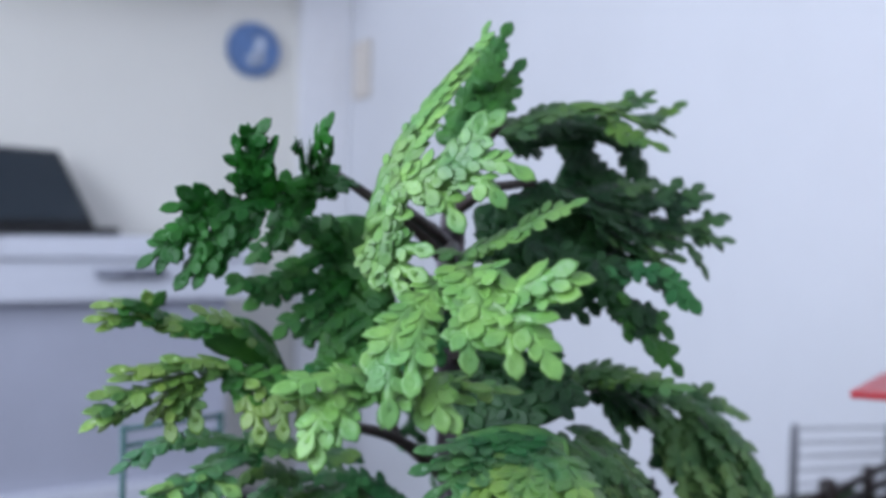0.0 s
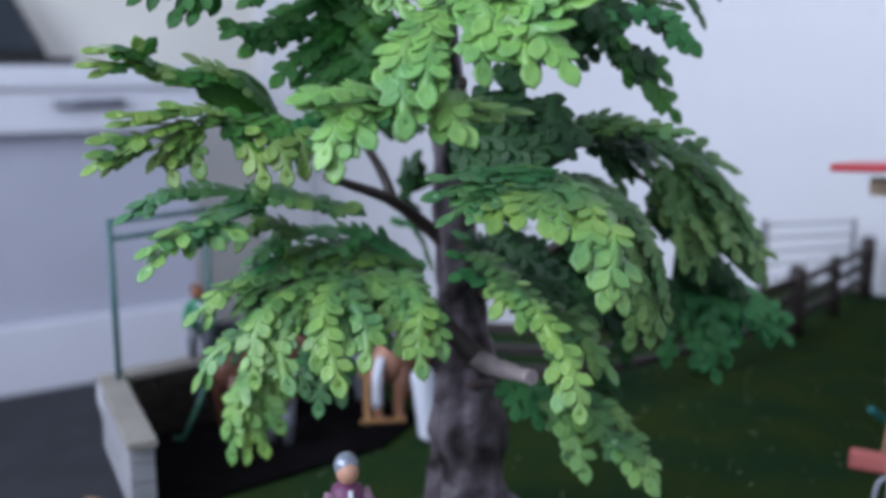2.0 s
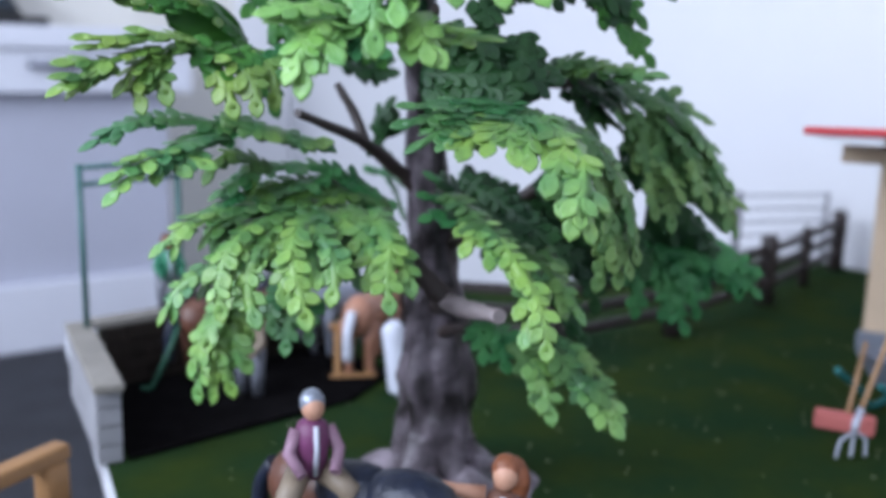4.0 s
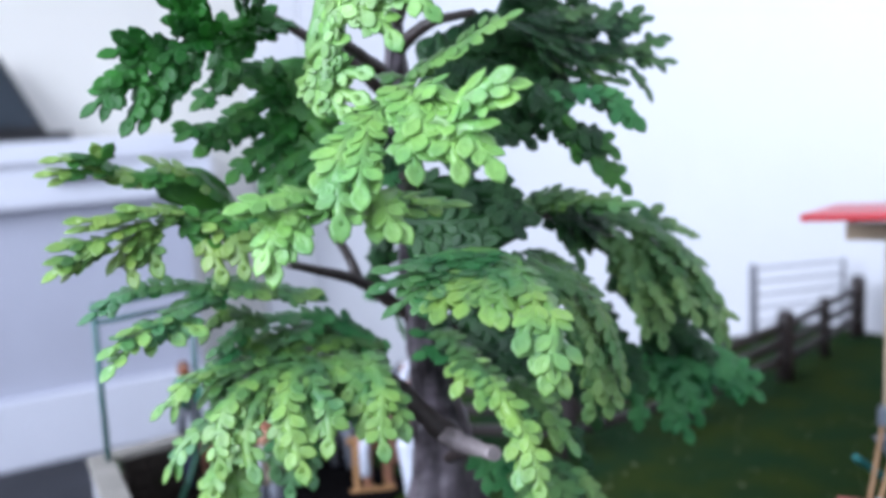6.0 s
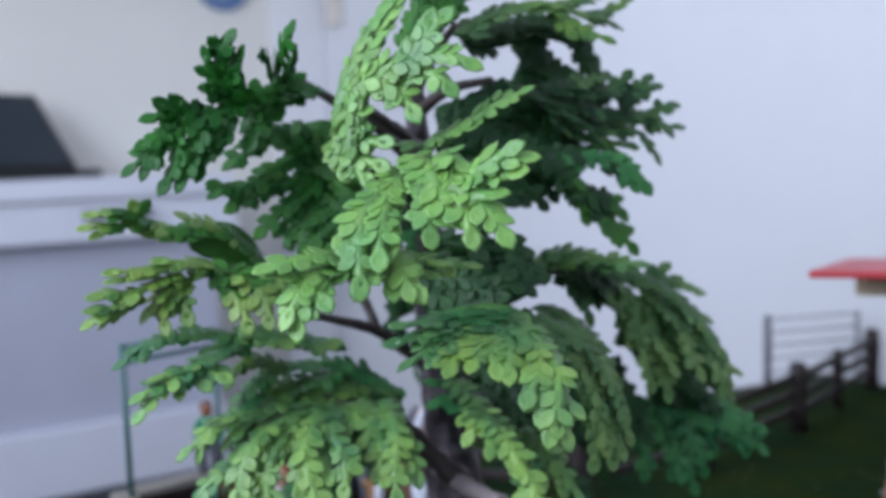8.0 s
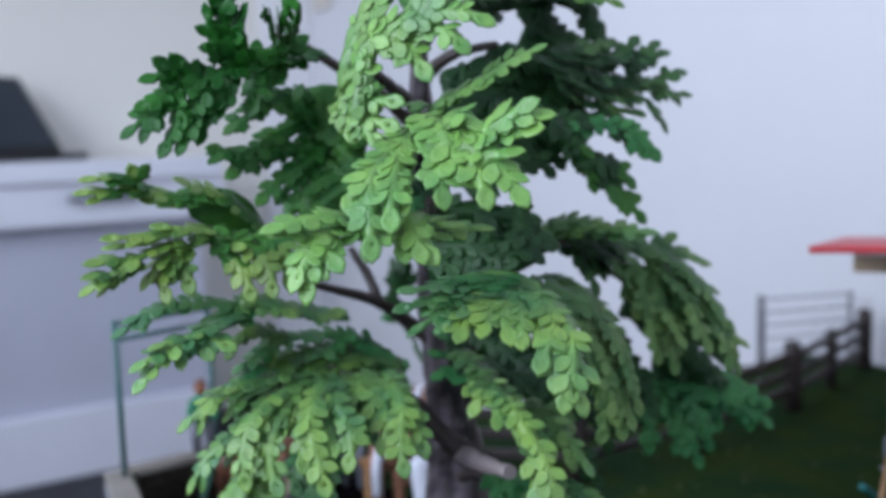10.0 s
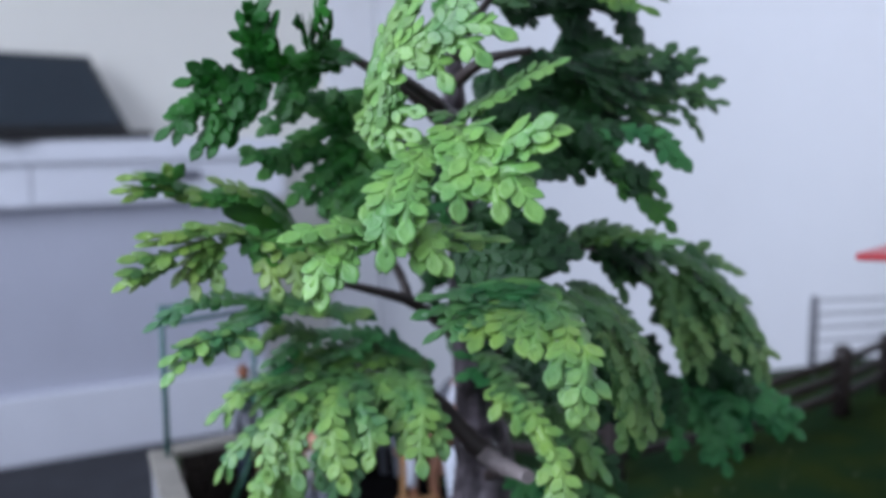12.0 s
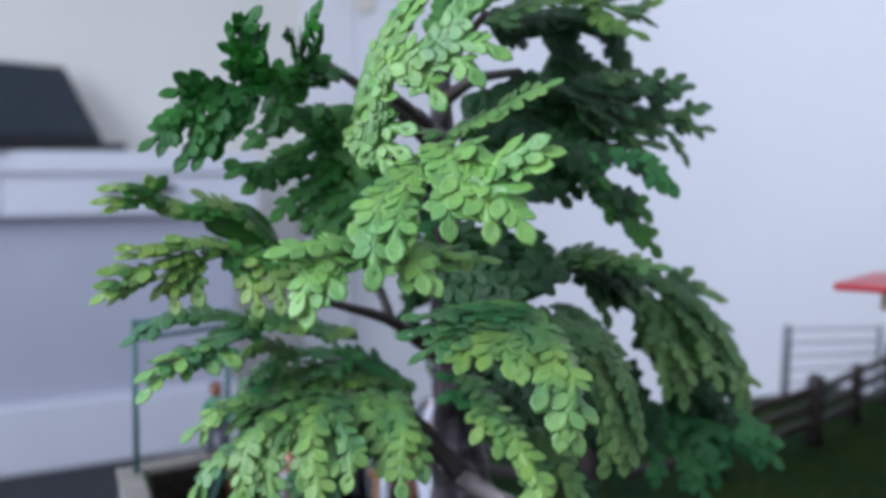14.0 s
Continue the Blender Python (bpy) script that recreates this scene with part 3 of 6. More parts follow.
part("bar", boxes(((0.042, 0.007, 0.006), (0, 0.001, 0.0475)), bevel=0.001), M["wood"], hw)
part("bar", boxes(((0.042, 0.005, 0.005), (0, -0.0135, 0.0045)), bevel=0.001), M["wood"], hw)

# ---- toy tree ----
BASE = Vector((0.069, 0.70, 0.0))
tree = thing("toy_tree", "large plastic toy tree with drooping green leaf sprays", "toy tree", Matrix.Translation(BASE))
BACK = Matrix.Translation(-BASE)
TRUNK = [(0.069, 0.702, 0.0), (0.069, 0.702, 0.05), (0.066, 0.694, 0.12), (0.061, 0.682, 0.205), (0.0565, 0.664, 0.28), (0.053, 0.640, 0.35), (0.055, 0.620, 0.42)]
tp = curve_points(TRUNK, 16)
girth = np.interp(np.linspace(0, 1, len(tp)), [0, 0.06, 0.17, 0.34, 0.5, 0.67, 0.84, 1], [0.033, 0.0275, 0.0245, 0.0200, 0.0125, 0.0115, 0.008, 0.003])
bm = bmesh.new()
SIDES = 44
rings = []
for i, p in enumerate(tp):
    ring = []
    for k in range(SIDES):
        a = 2 * math.pi * k / SIDES
        flute = 0.10 * math.sin(5 * a + 2.4 * noise.noise(Vector((0, 0, p.z * 14)))) * max(0.25, 1 - p.z * 3.5)
        lump = 0.30 * noise.noise(Vector((math.cos(a) * 1.8, math.sin(a) * 1.8, p.z * 30))) + 0.16 * noise.noise(Vector((math.cos(a) * 5, math.sin(a) * 5, p.z * 70)))
        r = girth[i] * (1 + flute + lump)
        ring.append(bm.verts.new((p.x + r * math.cos(a), p.y + r * math.sin(a), p.z)))
    rings.append(ring)
for r0, r1 in zip(rings, rings[1:]):
    for k in range(SIDES):
        bm.faces.new((r0[k], r0[(k + 1) % SIDES], r1[(k + 1) % SIDES], r1[k])).smooth = True
bm.faces.new(rings[-1])
bm.faces.new(rings[0][::-1])
part("trunk", bm, M["bark"], tree, "grey brown bark textured trunk", at=BACK)

# flat root plate
bm = bmesh.new()
NR, NS = 7, 48
prev = None
for j in range(NR + 1):
    q = j / NR
    ring = []
    for k in range(NS):
        a = 2 * math.pi * k / NS
        edge = 0.066 * (1 + 0.16 * noise.noise(Vector((math.cos(a) * 1.5, math.sin(a) * 1.5, 4))) + 0.06 * math.sin(7 * a))
        r = 0.022 + (edge - 0.022) * q
        x, y = BASE.x + r * math.cos(a), BASE.y + r * math.sin(a)
        z = 0.017 * (1 - q ** 2.2) + 0.005 * (1 - q) * noise.noise(Vector((x, y, 0)) * 60) + 0.0045 * (1 - q * q) * math.sin(7 * a + 1)
        ring.append(bm.verts.new((x, y, max(z, 0.0008) if j < NR else 0.0005)))
    if prev:
        for k in range(NS):
            bm.faces.new((prev[k], ring[k], ring[(k + 1) % NS], prev[(k + 1) % NS])).smooth = True
    prev = ring
part("root_plate", bm, M["bark"], tree, "grey brown root plate", at=BACK)


def limb(points, r0, r1, name="branch", mat="twig", label=""):
    pts = curve_points(points, 7)
    bm = bmesh.new()
    tube(bm, pts, [r0 + (r1 - r0) * i / (len(pts) - 1) for i in range(len(pts))], 9, 0.25)
    return part(name, bm, M[mat], tree, label, at=BACK)


limb([(0.068, 0.690, 0.132), (0.072, 0.645, 0.146), (0.074, 0.600, 0.156)], 0.0075, 0.0062)
limb([(0.074, 0.604, 0.155), (0.058, 0.607, 0.171), (0.040, 0.613, 0.189), (0.026, 0.612, 0.196)], 0.0072, 0.0035)
limb([(0.073, 0.603, 0.156), (0.083, 0.578, 0.159), (0.098, 0.546, 0.164)], 0.0062, 0.0040, "broken_stub", "bark_pale", "pale broken branch stub")
limb([(0.060, 0.682, 0.205), (0.043, 0.676, 0.221), (0.019, 0.652, 0.243), (-0.012, 0.600, 0.262)], 0.0060, 0.0024)
limb([(0.021, 0.655, 0.242), (0.016, 0.660, 0.256), (0.004, 0.664, 0.276)], 0.0040, 0.0022)
limb([(0.066, 0.688, 0.170), (0.100, 0.676, 0.190), (0.129, 0.660, 0.217), (0.150, 0.665, 0.235)], 0.0060, 0.0026)
limb([(0.054, 0.645, 0.345), (0.030, 0.625, 0.372), (0.006, 0.610, 0.388), (-0.012, 0.600, 0.400)], 0.0045, 0.0022)
limb([(0.054, 0.640, 0.355), (0.050, 0.600, 0.364), (0.036, 0.560, 0.376), (0.026, 0.530, 0.384)], 0.0048, 0.0022)
limb([(0.054, 0.640, 0.350), (0.056, 0.590, 0.360), (0.055, 0.520, 0.358)], 0.0045, 0.0022)
limb([(0.055, 0.630, 0.380), (0.075, 0.610, 0.392), (0.100, 0.605, 0.396)], 0.0045, 0.0022)
limb([(0.056, 0.655, 0.300), (0.085, 0.640, 0.283), (0.125, 0.632, 0.281), (0.150, 0.632, 0.279)], 0.0058, 0.0026)
limb([(0.056, 0.660, 0.290), (0.060, 0.580, 0.305), (0.061, 0.490, 0.315)], 0.0048, 0.0020)
limb([(0.054, 0.650, 0.320), (0.034, 0.620, 0.318), (0.010, 0.600, 0.315)], 0.0042, 0.0020)
limb([(0.062, 0.685, 0.200), (0.070, 0.655, 0.212), (0.080, 0.630, 0.213)], 0.0050, 0.0024)
limb([(0.068, 0.690, 0.110), (0.076, 0.665, 0.122), (0.086, 0.640, 0.131)], 0.0048, 0.0024)
limb([(0.066, 0.690, 0.180), (0.120, 0.692, 0.198), (0.175, 0.700, 0.204)], 0.0050, 0.0022)
limb([(0.058, 0.670, 0.255), (0.075, 0.645, 0.262), (0.092, 0.620, 0.267)], 0.0046, 0.0022)
limb([(0.055, 0.628, 0.395), (0.066, 0.590, 0.408), (0.080, 0.560, 0.423)], 0.0040, 0.0018)




def leaf_shape():
    """A flat moulded leaf with a rounded rim round a sunken middle, 1 long along x, its upper side along z."""
    out = [(0.0, 0.06), (0.17, 0.21), (0.47, 0.34), (0.77, 0.25), (1.0, 0.0), (0.77, -0.25), (0.47, -0.34), (0.17, -0.21)]
    v = []
    for shrink, z in ((1.0, -0.012), (0.90, 0.026), (0.66, 0.024), (0.46, 0.004)):
        v += [(0.5 + (x - 0.5) * shrink, y * shrink, z) for x, y in out]
    v += [(0.34, 0, 0.016), (0.62, 0, 0.014)]
    f = [tuple(range(8))]
    for r in range(3):
        for i in range(8):
            j = (i + 1) % 8
            f.append((r * 8 + j, r * 8 + i, r * 8 + 8 + i, r * 8 + 8 + j))
    f += [(24, 31, 32), (25, 24, 32), (26, 25, 32), (26, 32, 33), (27, 26, 33), (28, 27, 33), (29, 28, 33), (30, 29, 33), (30, 33, 32), (31, 30, 32)]
    return np.array(v), [tuple(reversed(q)) for q in f]


LV, LF = leaf_shape()
leaf_data = bpy.data.meshes.new("leaf")
leaf_data.from_pydata([tuple(v) for v in LV], [], LF)
leaf_data.polygons.foreach_set("use_smooth", [True] * len(LF))
leaf_data.materials.append(LEAF["light"])
leaf_left = 300
rl = random.Random(11)
CROWN = Vector((0.06, 0.64))
FACES = dict(deep=Vector((0, -0.9, 0.35)), dull=Vector((-0.35, -0.9, 0.55)), dark=Vector((-0.35, -0.9, 0.4)), teal_dark=Vector((-0.6, -0.9, 0.5)), mid=Vector((0, -0.9, 0.35)), olive=Vector((-0.2, -0.7, 0.8)))


def walk_rib(rib):
    """Length so far at each point of a rib."""
    cum = [0.0]
    for p, q in zip(rib, rib[1:]):
        cum.append(cum[-1] + (q - p).length)
    return cum


def on_rib(rib, cum, d):
    """Point and direction at a length along a rib."""
    for i in range(len(rib) - 1):
        if cum[i + 1] >= d:
            k = (d - cum[i]) / max(cum[i + 1] - cum[i], 1e-9)
            return rib[i].lerp(rib[i + 1], k), (rib[i + 1] - rib[i]).normalized()
    return rib[-1], (rib[-1] - rib[-2]).normalized()


def across(t, face):
    side = t.cross(face)
    if side.length < 0.25:
        side = t.cross(Vector((0, -1, 0.4)))
    side.normalize()
    n = side.cross(t).normalized()
    return (side, n) if n.dot(face) >= 0 else (-side, -n)


def moulded_sheet(edge_a, edge_b, face, verts, faces):
    """A thin curved plate between two edges, uneven like moulded plastic."""
    a, b = curve_points(edge_a, 6), curve_points(edge_b, 6)
    nu, nv = min(len(a), len(b)), 9
    base = len(verts)
    for layer in (0.0, -0.0013):
        for i in range(nu):
            for k in range(nv):
                q = k / (nv - 1)
                wave = 0.10 * noise.noise(a[i] * 90 + Vector((0, 0, k)))
                p = a[i].lerp(b[i], min(1, max(0, q * (1 + wave * (q in (0.0, 1.0))))))
                p = p + face * (layer + 0.004 * math.sin(math.pi * q) + 0.0016 * noise.noise(p * 150))
                verts.append(tuple(p))
    top, bot = (lambda i, k: base + i * nv + k), (lambda i, k: base + nu * nv + i * nv + k)
    for i in range(nu - 1):
        for k in range(nv - 1):
            faces.append((top(i, k), top(i, k + 1), top(i + 1, k + 1), top(i + 1, k)))
            faces.append((bot(i, k), bot(i + 1, k), bot(i + 1, k + 1), bot(i, k + 1)))
        for k in (0, nv - 1):
            faces.append((top(i, k), top(i + 1, k), bot(i + 1, k), bot(i, k)))
    for k in range(nv - 1):
        for i in (0, nu - 1):
            faces.append((top(i, k), bot(i, k), bot(i, k + 1), top(i, k + 1)))


def frond(tone, leaf, inside, face, twigs, plate=None, single=False):
    """A moulded leaf spray: ribs with a narrow web, opposite leaves along each and one at its tip."""
    global leaf_left
    mid = Vector(twigs[0][len(twigs[0]) // 2])
    out = Vector((mid.x - CROWN.x, mid.y - CROWN.y, 0))
    nrm = (Vector(face) if face else FACES.get(tone, Vector((0, -0.5, 0.75))) + out * 3).normalized()
    verts, faces, slot, leaves = [], [], [], []
    if plate:
        moulded_sheet(*plate, nrm, verts, faces)
        slot += [1] * len(faces)
    for pts in twigs:
        rib = curve_points(pts, 8)
        cum = walk_rib(rib)
        total = cum[-1]
        # rib and web
        stop = max(total - leaf * 0.5, total * 0.4)
        rings = max(4, round(stop / 0.004))
        o = len(verts)
        for i in range(rings + 1):
            p, t = on_rib(rib, cum, stop * i / rings)
            side, n = across(t, nrm)
            w = leaf * (0.62 + 0.14 * math.sin(i * 2.1)) * (1 - 0.65 * i / rings)
            for s, h in ((-w, -0.0009), (-0.0013, -0.0001), (0, 0.0007), (0.0013, -0.0001), (w, -0.0009), (0, -0.0022)):
                verts.append(tuple(p + side * s + n * h))
        for i in range(rings):
            for k in range(6):
                a, b = o + i * 6 + k, o + i * 6 + (k + 1) % 6
                faces.append((a, b, b + 6, a + 6))
        faces.append(tuple(o + k for k in range(5, -1, -1)))
        faces.append(tuple(o + rings * 6 + k for k in range(6)))
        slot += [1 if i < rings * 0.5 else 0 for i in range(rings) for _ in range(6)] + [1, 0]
        # leaves
        pairs = max(1, round((total - leaf * 1.0) / (leaf * 0.66)))
        for i in range(pairs):
            d = leaf * 0.12 + (total - leaf * 1.05) * (i + 0.4 * (rl.random() - 0.5)) / pairs
            p, t = on_rib(rib, cum, max(0.0, d))
            side, n = across(t, nrm)
            for e in (-1, 1):
                if rl.random() < 0.05:
                    continue
                ang = rl.uniform(0.45, 1.1)
                dd = t * math.cos(ang) + side * e * math.sin(ang) + n * rl.uniform(-0.22, 0.05)
                nn = n + side * e * 0.22 + Vector((rl.uniform(-1, 1), rl.uniform(-1, 1), rl.uniform(-1, 1))) * 0.09
                leaves.append((p + side * e * 0.0008 + n * rl.uniform(-0.0006, 0.0008), dd, nn, leaf * rl.uniform(0.70, 1.05), i / pairs))
                if rl.random() < 0.35:
                    ang = rl.uniform(0.9, 1.5)
                    dd = t * math.cos(ang) + side * e * math.sin(ang) + n * rl.uniform(-0.25, 0.0)
                    leaves.append((p - n * rl.uniform(0.0005, 0.0015), dd, nn, leaf * rl.uniform(0.75, 1.0), 0.35 * i / pairs))
        p, t = on_rib(rib, cum, max(total - leaf * 1.02, 0.0))
        side, n = across(t, nrm)
        leaves.append((p, t + n * rl.uniform(-0.1, 0.05), n + side * rl.uniform(-0.2, 0.2), leaf * rl.uniform(1.04, 1.16), 1.0))
    alone = []
    for p, d, n, size, along in leaves:
        d = d.normalized()
        y = n.cross(d).normalized()
        z = d.cross(y)
        if single and leaf_left > 0:
            leaf_left -= 1
            alone.append((p, d, y, z, size))
            continue
        o = len(verts)
        verts += [tuple(v) for v in LV @ (np.array((d, y, z)) * size) + np.array(p)]
        faces += [tuple(i + o for i in q) for q in LF]
        # inner leaves take the second tone: airbrushed base paint plus painted tier shade
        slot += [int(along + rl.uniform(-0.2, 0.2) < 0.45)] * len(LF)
    data = bpy.data.meshes.new("leaf_spray")
    data.from_pydata(verts, [], faces)
    data.polygons.foreach_set("use_smooth", [True] * len(faces))
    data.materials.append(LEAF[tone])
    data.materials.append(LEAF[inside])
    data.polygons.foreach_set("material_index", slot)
    ob = tagged(new("leaf_spray", data), kind="stuff")
    ob.parent, ob.matrix_basis = tree, BACK
    for p, d, y, z, size in alone:
        lf = new("leaf", leaf_data)
        lf.parent = ob
        lf.matrix_basis = Matrix.Translation(p) @ Matrix((d, y, z)).transposed().to_4x4() @ Matrix.Scale(size, 4)
    return ob


frond("light", 0.0098, "leafy", (-0.75, -0.6, 0.3), [
    [(0.0228, 0.495, 0.3478), (0.0247, 0.505, 0.3844), (0.0366, 0.515, 0.4145), (0.0532, 0.53, 0.4387), (0.0665, 0.545, 0.4577), (0.0723, 0.555, 0.4742)],
    [(0.032, 0.488, 0.3607), (0.034, 0.492, 0.3879), (0.0441, 0.505, 0.4128), (0.0572, 0.53, 0.4383), (0.0648, 0.54, 0.4508)],
    [(0.0259, 0.49, 0.3456), (0.0289, 0.488, 0.3655), (0.0311, 0.492, 0.3829), (0.0363, 0.5, 0.3996)]], plate=([(0.0198, 0.503, 0.3575), (0.0203, 0.508, 0.3806), (0.0284, 0.515, 0.4039), (0.0409, 0.525, 0.4261), (0.0553, 0.541, 0.4459), (0.0653, 0.551, 0.4596)], [(0.0336, 0.5, 0.3478), (0.0368, 0.503, 0.3757), (0.0402, 0.51, 0.3991), (0.0487, 0.521, 0.4184), (0.0573, 0.537, 0.4379), (0.0674, 0.551, 0.4555)]))  # top plate
frond("mid", 0.0102, "mid", None, [
    [(0.0538, 0.565, 0.4131), (0.0636, 0.575, 0.442), (0.0738, 0.58, 0.4606), (0.0845, 0.585, 0.4795)],
    [(0.0566, 0.565, 0.4146), (0.0691, 0.575, 0.4333), (0.0807, 0.58, 0.4459), (0.0924, 0.585, 0.4603)],
    [(0.0675, 0.57, 0.4443), (0.0752, 0.575, 0.4524), (0.0817, 0.58, 0.4652)],
    [(0.0693, 0.57, 0.4269), (0.0794, 0.575, 0.4349), (0.0911, 0.58, 0.4446)]], plate=([(0.0517, 0.578, 0.4156), (0.0571, 0.583, 0.4341), (0.0626, 0.588, 0.4498), (0.0684, 0.591, 0.4594)], [(0.0753, 0.578, 0.422), (0.075, 0.583, 0.4344), (0.0742, 0.588, 0.447), (0.0745, 0.591, 0.458)]))  # top back
frond("light", 0.0115, "leafy", (-0.1, -0.8, 0.5), [
    [(0.0307, 0.495, 0.3892), (0.0535, 0.485, 0.3977), (0.0679, 0.478, 0.4083), (0.0801, 0.48, 0.4206)],
    [(0.0512, 0.483, 0.3951), (0.0705, 0.475, 0.3986), (0.0823, 0.47, 0.3968), (0.0926, 0.468, 0.3892)],
    [(0.0412, 0.488, 0.3903), (0.0587, 0.48, 0.3922), (0.0731, 0.472, 0.3897), (0.0795, 0.468, 0.3776)],
    [(0.0338, 0.49, 0.3858), (0.049, 0.482, 0.3866), (0.0567, 0.476, 0.3801), (0.0632, 0.472, 0.3683)],
    [(0.0585, 0.48, 0.3975), (0.0668, 0.478, 0.407), (0.0705, 0.48, 0.4204)],
    [(0.0311, 0.492, 0.3854), (0.0393, 0.488, 0.3898), (0.0453, 0.485, 0.3842), (0.0473, 0.482, 0.3776)]])  # upper front
frond("light", 0.0108, "leafy", (-0.15, -0.8, 0.45), [
    [(0.0199, 0.5, 0.3715), (0.0315, 0.49, 0.3759), (0.0419, 0.484, 0.3727)],
    [(0.0201, 0.5, 0.3639), (0.0345, 0.487, 0.3627), (0.0518, 0.478, 0.3597)],
    [(0.0212, 0.5, 0.3607), (0.0349, 0.485, 0.354), (0.0494, 0.478, 0.3483)],
    [(0.0212, 0.5, 0.3602), (0.0324, 0.486, 0.3504), (0.0407, 0.478, 0.3399)],
    [(0.0201, 0.5, 0.3627), (0.0248, 0.492, 0.353), (0.0271, 0.487, 0.3421)],
    [(0.0205, 0.5, 0.3703), (0.0316, 0.49, 0.3693), (0.0401, 0.484, 0.3646)]])  # left fan
frond("light", 0.0092, "leafy", (0, -0.6, 0.8), [
    [(0.0618, 0.5, 0.3566), (0.0834, 0.49, 0.368), (0.1001, 0.486, 0.3773), (0.1173, 0.486, 0.384)],
    [(0.0663, 0.495, 0.3601), (0.0786, 0.488, 0.3647), (0.0906, 0.484, 0.3674)],
    [(0.0587, 0.5, 0.361), (0.0564, 0.495, 0.3581), (0.0529, 0.492, 0.3536)]])  # mid rib
frond("light", 0.0122, "leafy", (0.1, -0.75, 0.65), [
    [(0.0592, 0.488, 0.3539), (0.081, 0.46, 0.3452), (0.0984, 0.449, 0.3515), (0.1166, 0.446, 0.3514)],
    [(0.0844, 0.457, 0.3444), (0.0972, 0.448, 0.352), (0.11, 0.447, 0.3578)],
    [(0.09, 0.455, 0.3446), (0.1016, 0.446, 0.3455), (0.1113, 0.444, 0.3442)],
    [(0.0718, 0.468, 0.3475), (0.0855, 0.45, 0.3371), (0.0959, 0.44, 0.3258), (0.1014, 0.434, 0.3134)],
    [(0.0844, 0.45, 0.3359), (0.093, 0.445, 0.3366), (0.1015, 0.44, 0.334)],
    [(0.0811, 0.455, 0.3376), (0.0844, 0.444, 0.3277), (0.0868, 0.438, 0.3124)],
    [(0.0682, 0.47, 0.3501), (0.072, 0.456, 0.3396), (0.0763, 0.45, 0.3312), (0.0813, 0.445, 0.3213)],
    [(0.0664, 0.473, 0.3523), (0.0671, 0.457, 0.3371), (0.0675, 0.448, 0.3256), (0.0696, 0.443, 0.3128)],
    [(0.0631, 0.48, 0.3543), (0.0615, 0.468, 0.3466), (0.0598, 0.462, 0.3376)]], single=True)  # front fan
frond("light", 0.0122, "leafy", (0.1, -0.75, 0.65), [
    [(0.0693, 0.472, 0.3524), (0.0786, 0.463, 0.3526), (0.0844, 0.457, 0.3421)]], single=True)  # front fan
frond("light", 0.0118, "leafy", (0, -0.75, 0.6), [
    [(0.0549, 0.488, 0.3489), (0.0497, 0.468, 0.3404), (0.047, 0.445, 0.3243), (0.0467, 0.434, 0.3053)],
    [(0.0472, 0.47, 0.3426), (0.0389, 0.452, 0.33), (0.0377, 0.44, 0.3159), (0.0387, 0.43, 0.2945)],
    [(0.039, 0.458, 0.334), (0.0318, 0.448, 0.3224), (0.0265, 0.442, 0.3142)],
    [(0.0516, 0.475, 0.3447), (0.053, 0.465, 0.3372), (0.0506, 0.458, 0.3274)],
    [(0.0469, 0.46, 0.334), (0.0421, 0.45, 0.3258), (0.037, 0.446, 0.3206)],
    [(0.0466, 0.45, 0.3259), (0.0494, 0.445, 0.3177), (0.0488, 0.44, 0.3114)]], single=True)  # front drop
frond("light", 0.0116, "leafy", (-0.1, -0.6, 0.75), [
    [(0.0323, 0.45, 0.3102), (0.0195, 0.437, 0.3127), (0.0081, 0.428, 0.3116), (-0.0041, 0.422, 0.3074)],
    [(0.0273, 0.445, 0.3082), (0.0179, 0.43, 0.3056), (0.0138, 0.424, 0.2943), (0.0129, 0.42, 0.2788)],
    [(0.018, 0.43, 0.3028), (0.0228, 0.424, 0.2977), (0.0285, 0.42, 0.2906)],
    [(0.0199, 0.435, 0.3074), (0.0131, 0.425, 0.2983), (0.0069, 0.42, 0.284)],
    [(0.0106, 0.432, 0.3087), (0.0049, 0.428, 0.3077), (-0.0007, 0.424, 0.3086)],
    [(0.039, 0.45, 0.3145), (0.0317, 0.44, 0.3069), (0.0272, 0.435, 0.3)],
    [(0.0522, 0.455, 0.3119), (0.0548, 0.445, 0.3046), (0.0602, 0.438, 0.2907)],
    [(0.0401, 0.44, 0.3072), (0.0384, 0.436, 0.3013), (0.0381, 0.432, 0.2938)],
    [(0.0549, 0.45, 0.3059), (0.0586, 0.445, 0.3002), (0.0658, 0.44, 0.2908)]], single=True)  # front low
frond("light", 0.0116, "leafy", (-0.1, -0.6, 0.75), [
    [(0.0488, 0.456, 0.3116), (0.0503, 0.446, 0.302), (0.0518, 0.44, 0.2917)]], single=True)  # front low
frond("lower", 0.0115, "dull_in", (0, -0.4, 0.9), [
    [(0.0524, 0.475, 0.306), (0.0658, 0.465, 0.3066), (0.0774, 0.46, 0.3026)],
    [(0.0557, 0.48, 0.3063), (0.0727, 0.475, 0.3042), (0.0906, 0.475, 0.3028)],
    [(0.0539, 0.47, 0.305), (0.0637, 0.46, 0.3022), (0.0719, 0.455, 0.2977)]])  # front low back
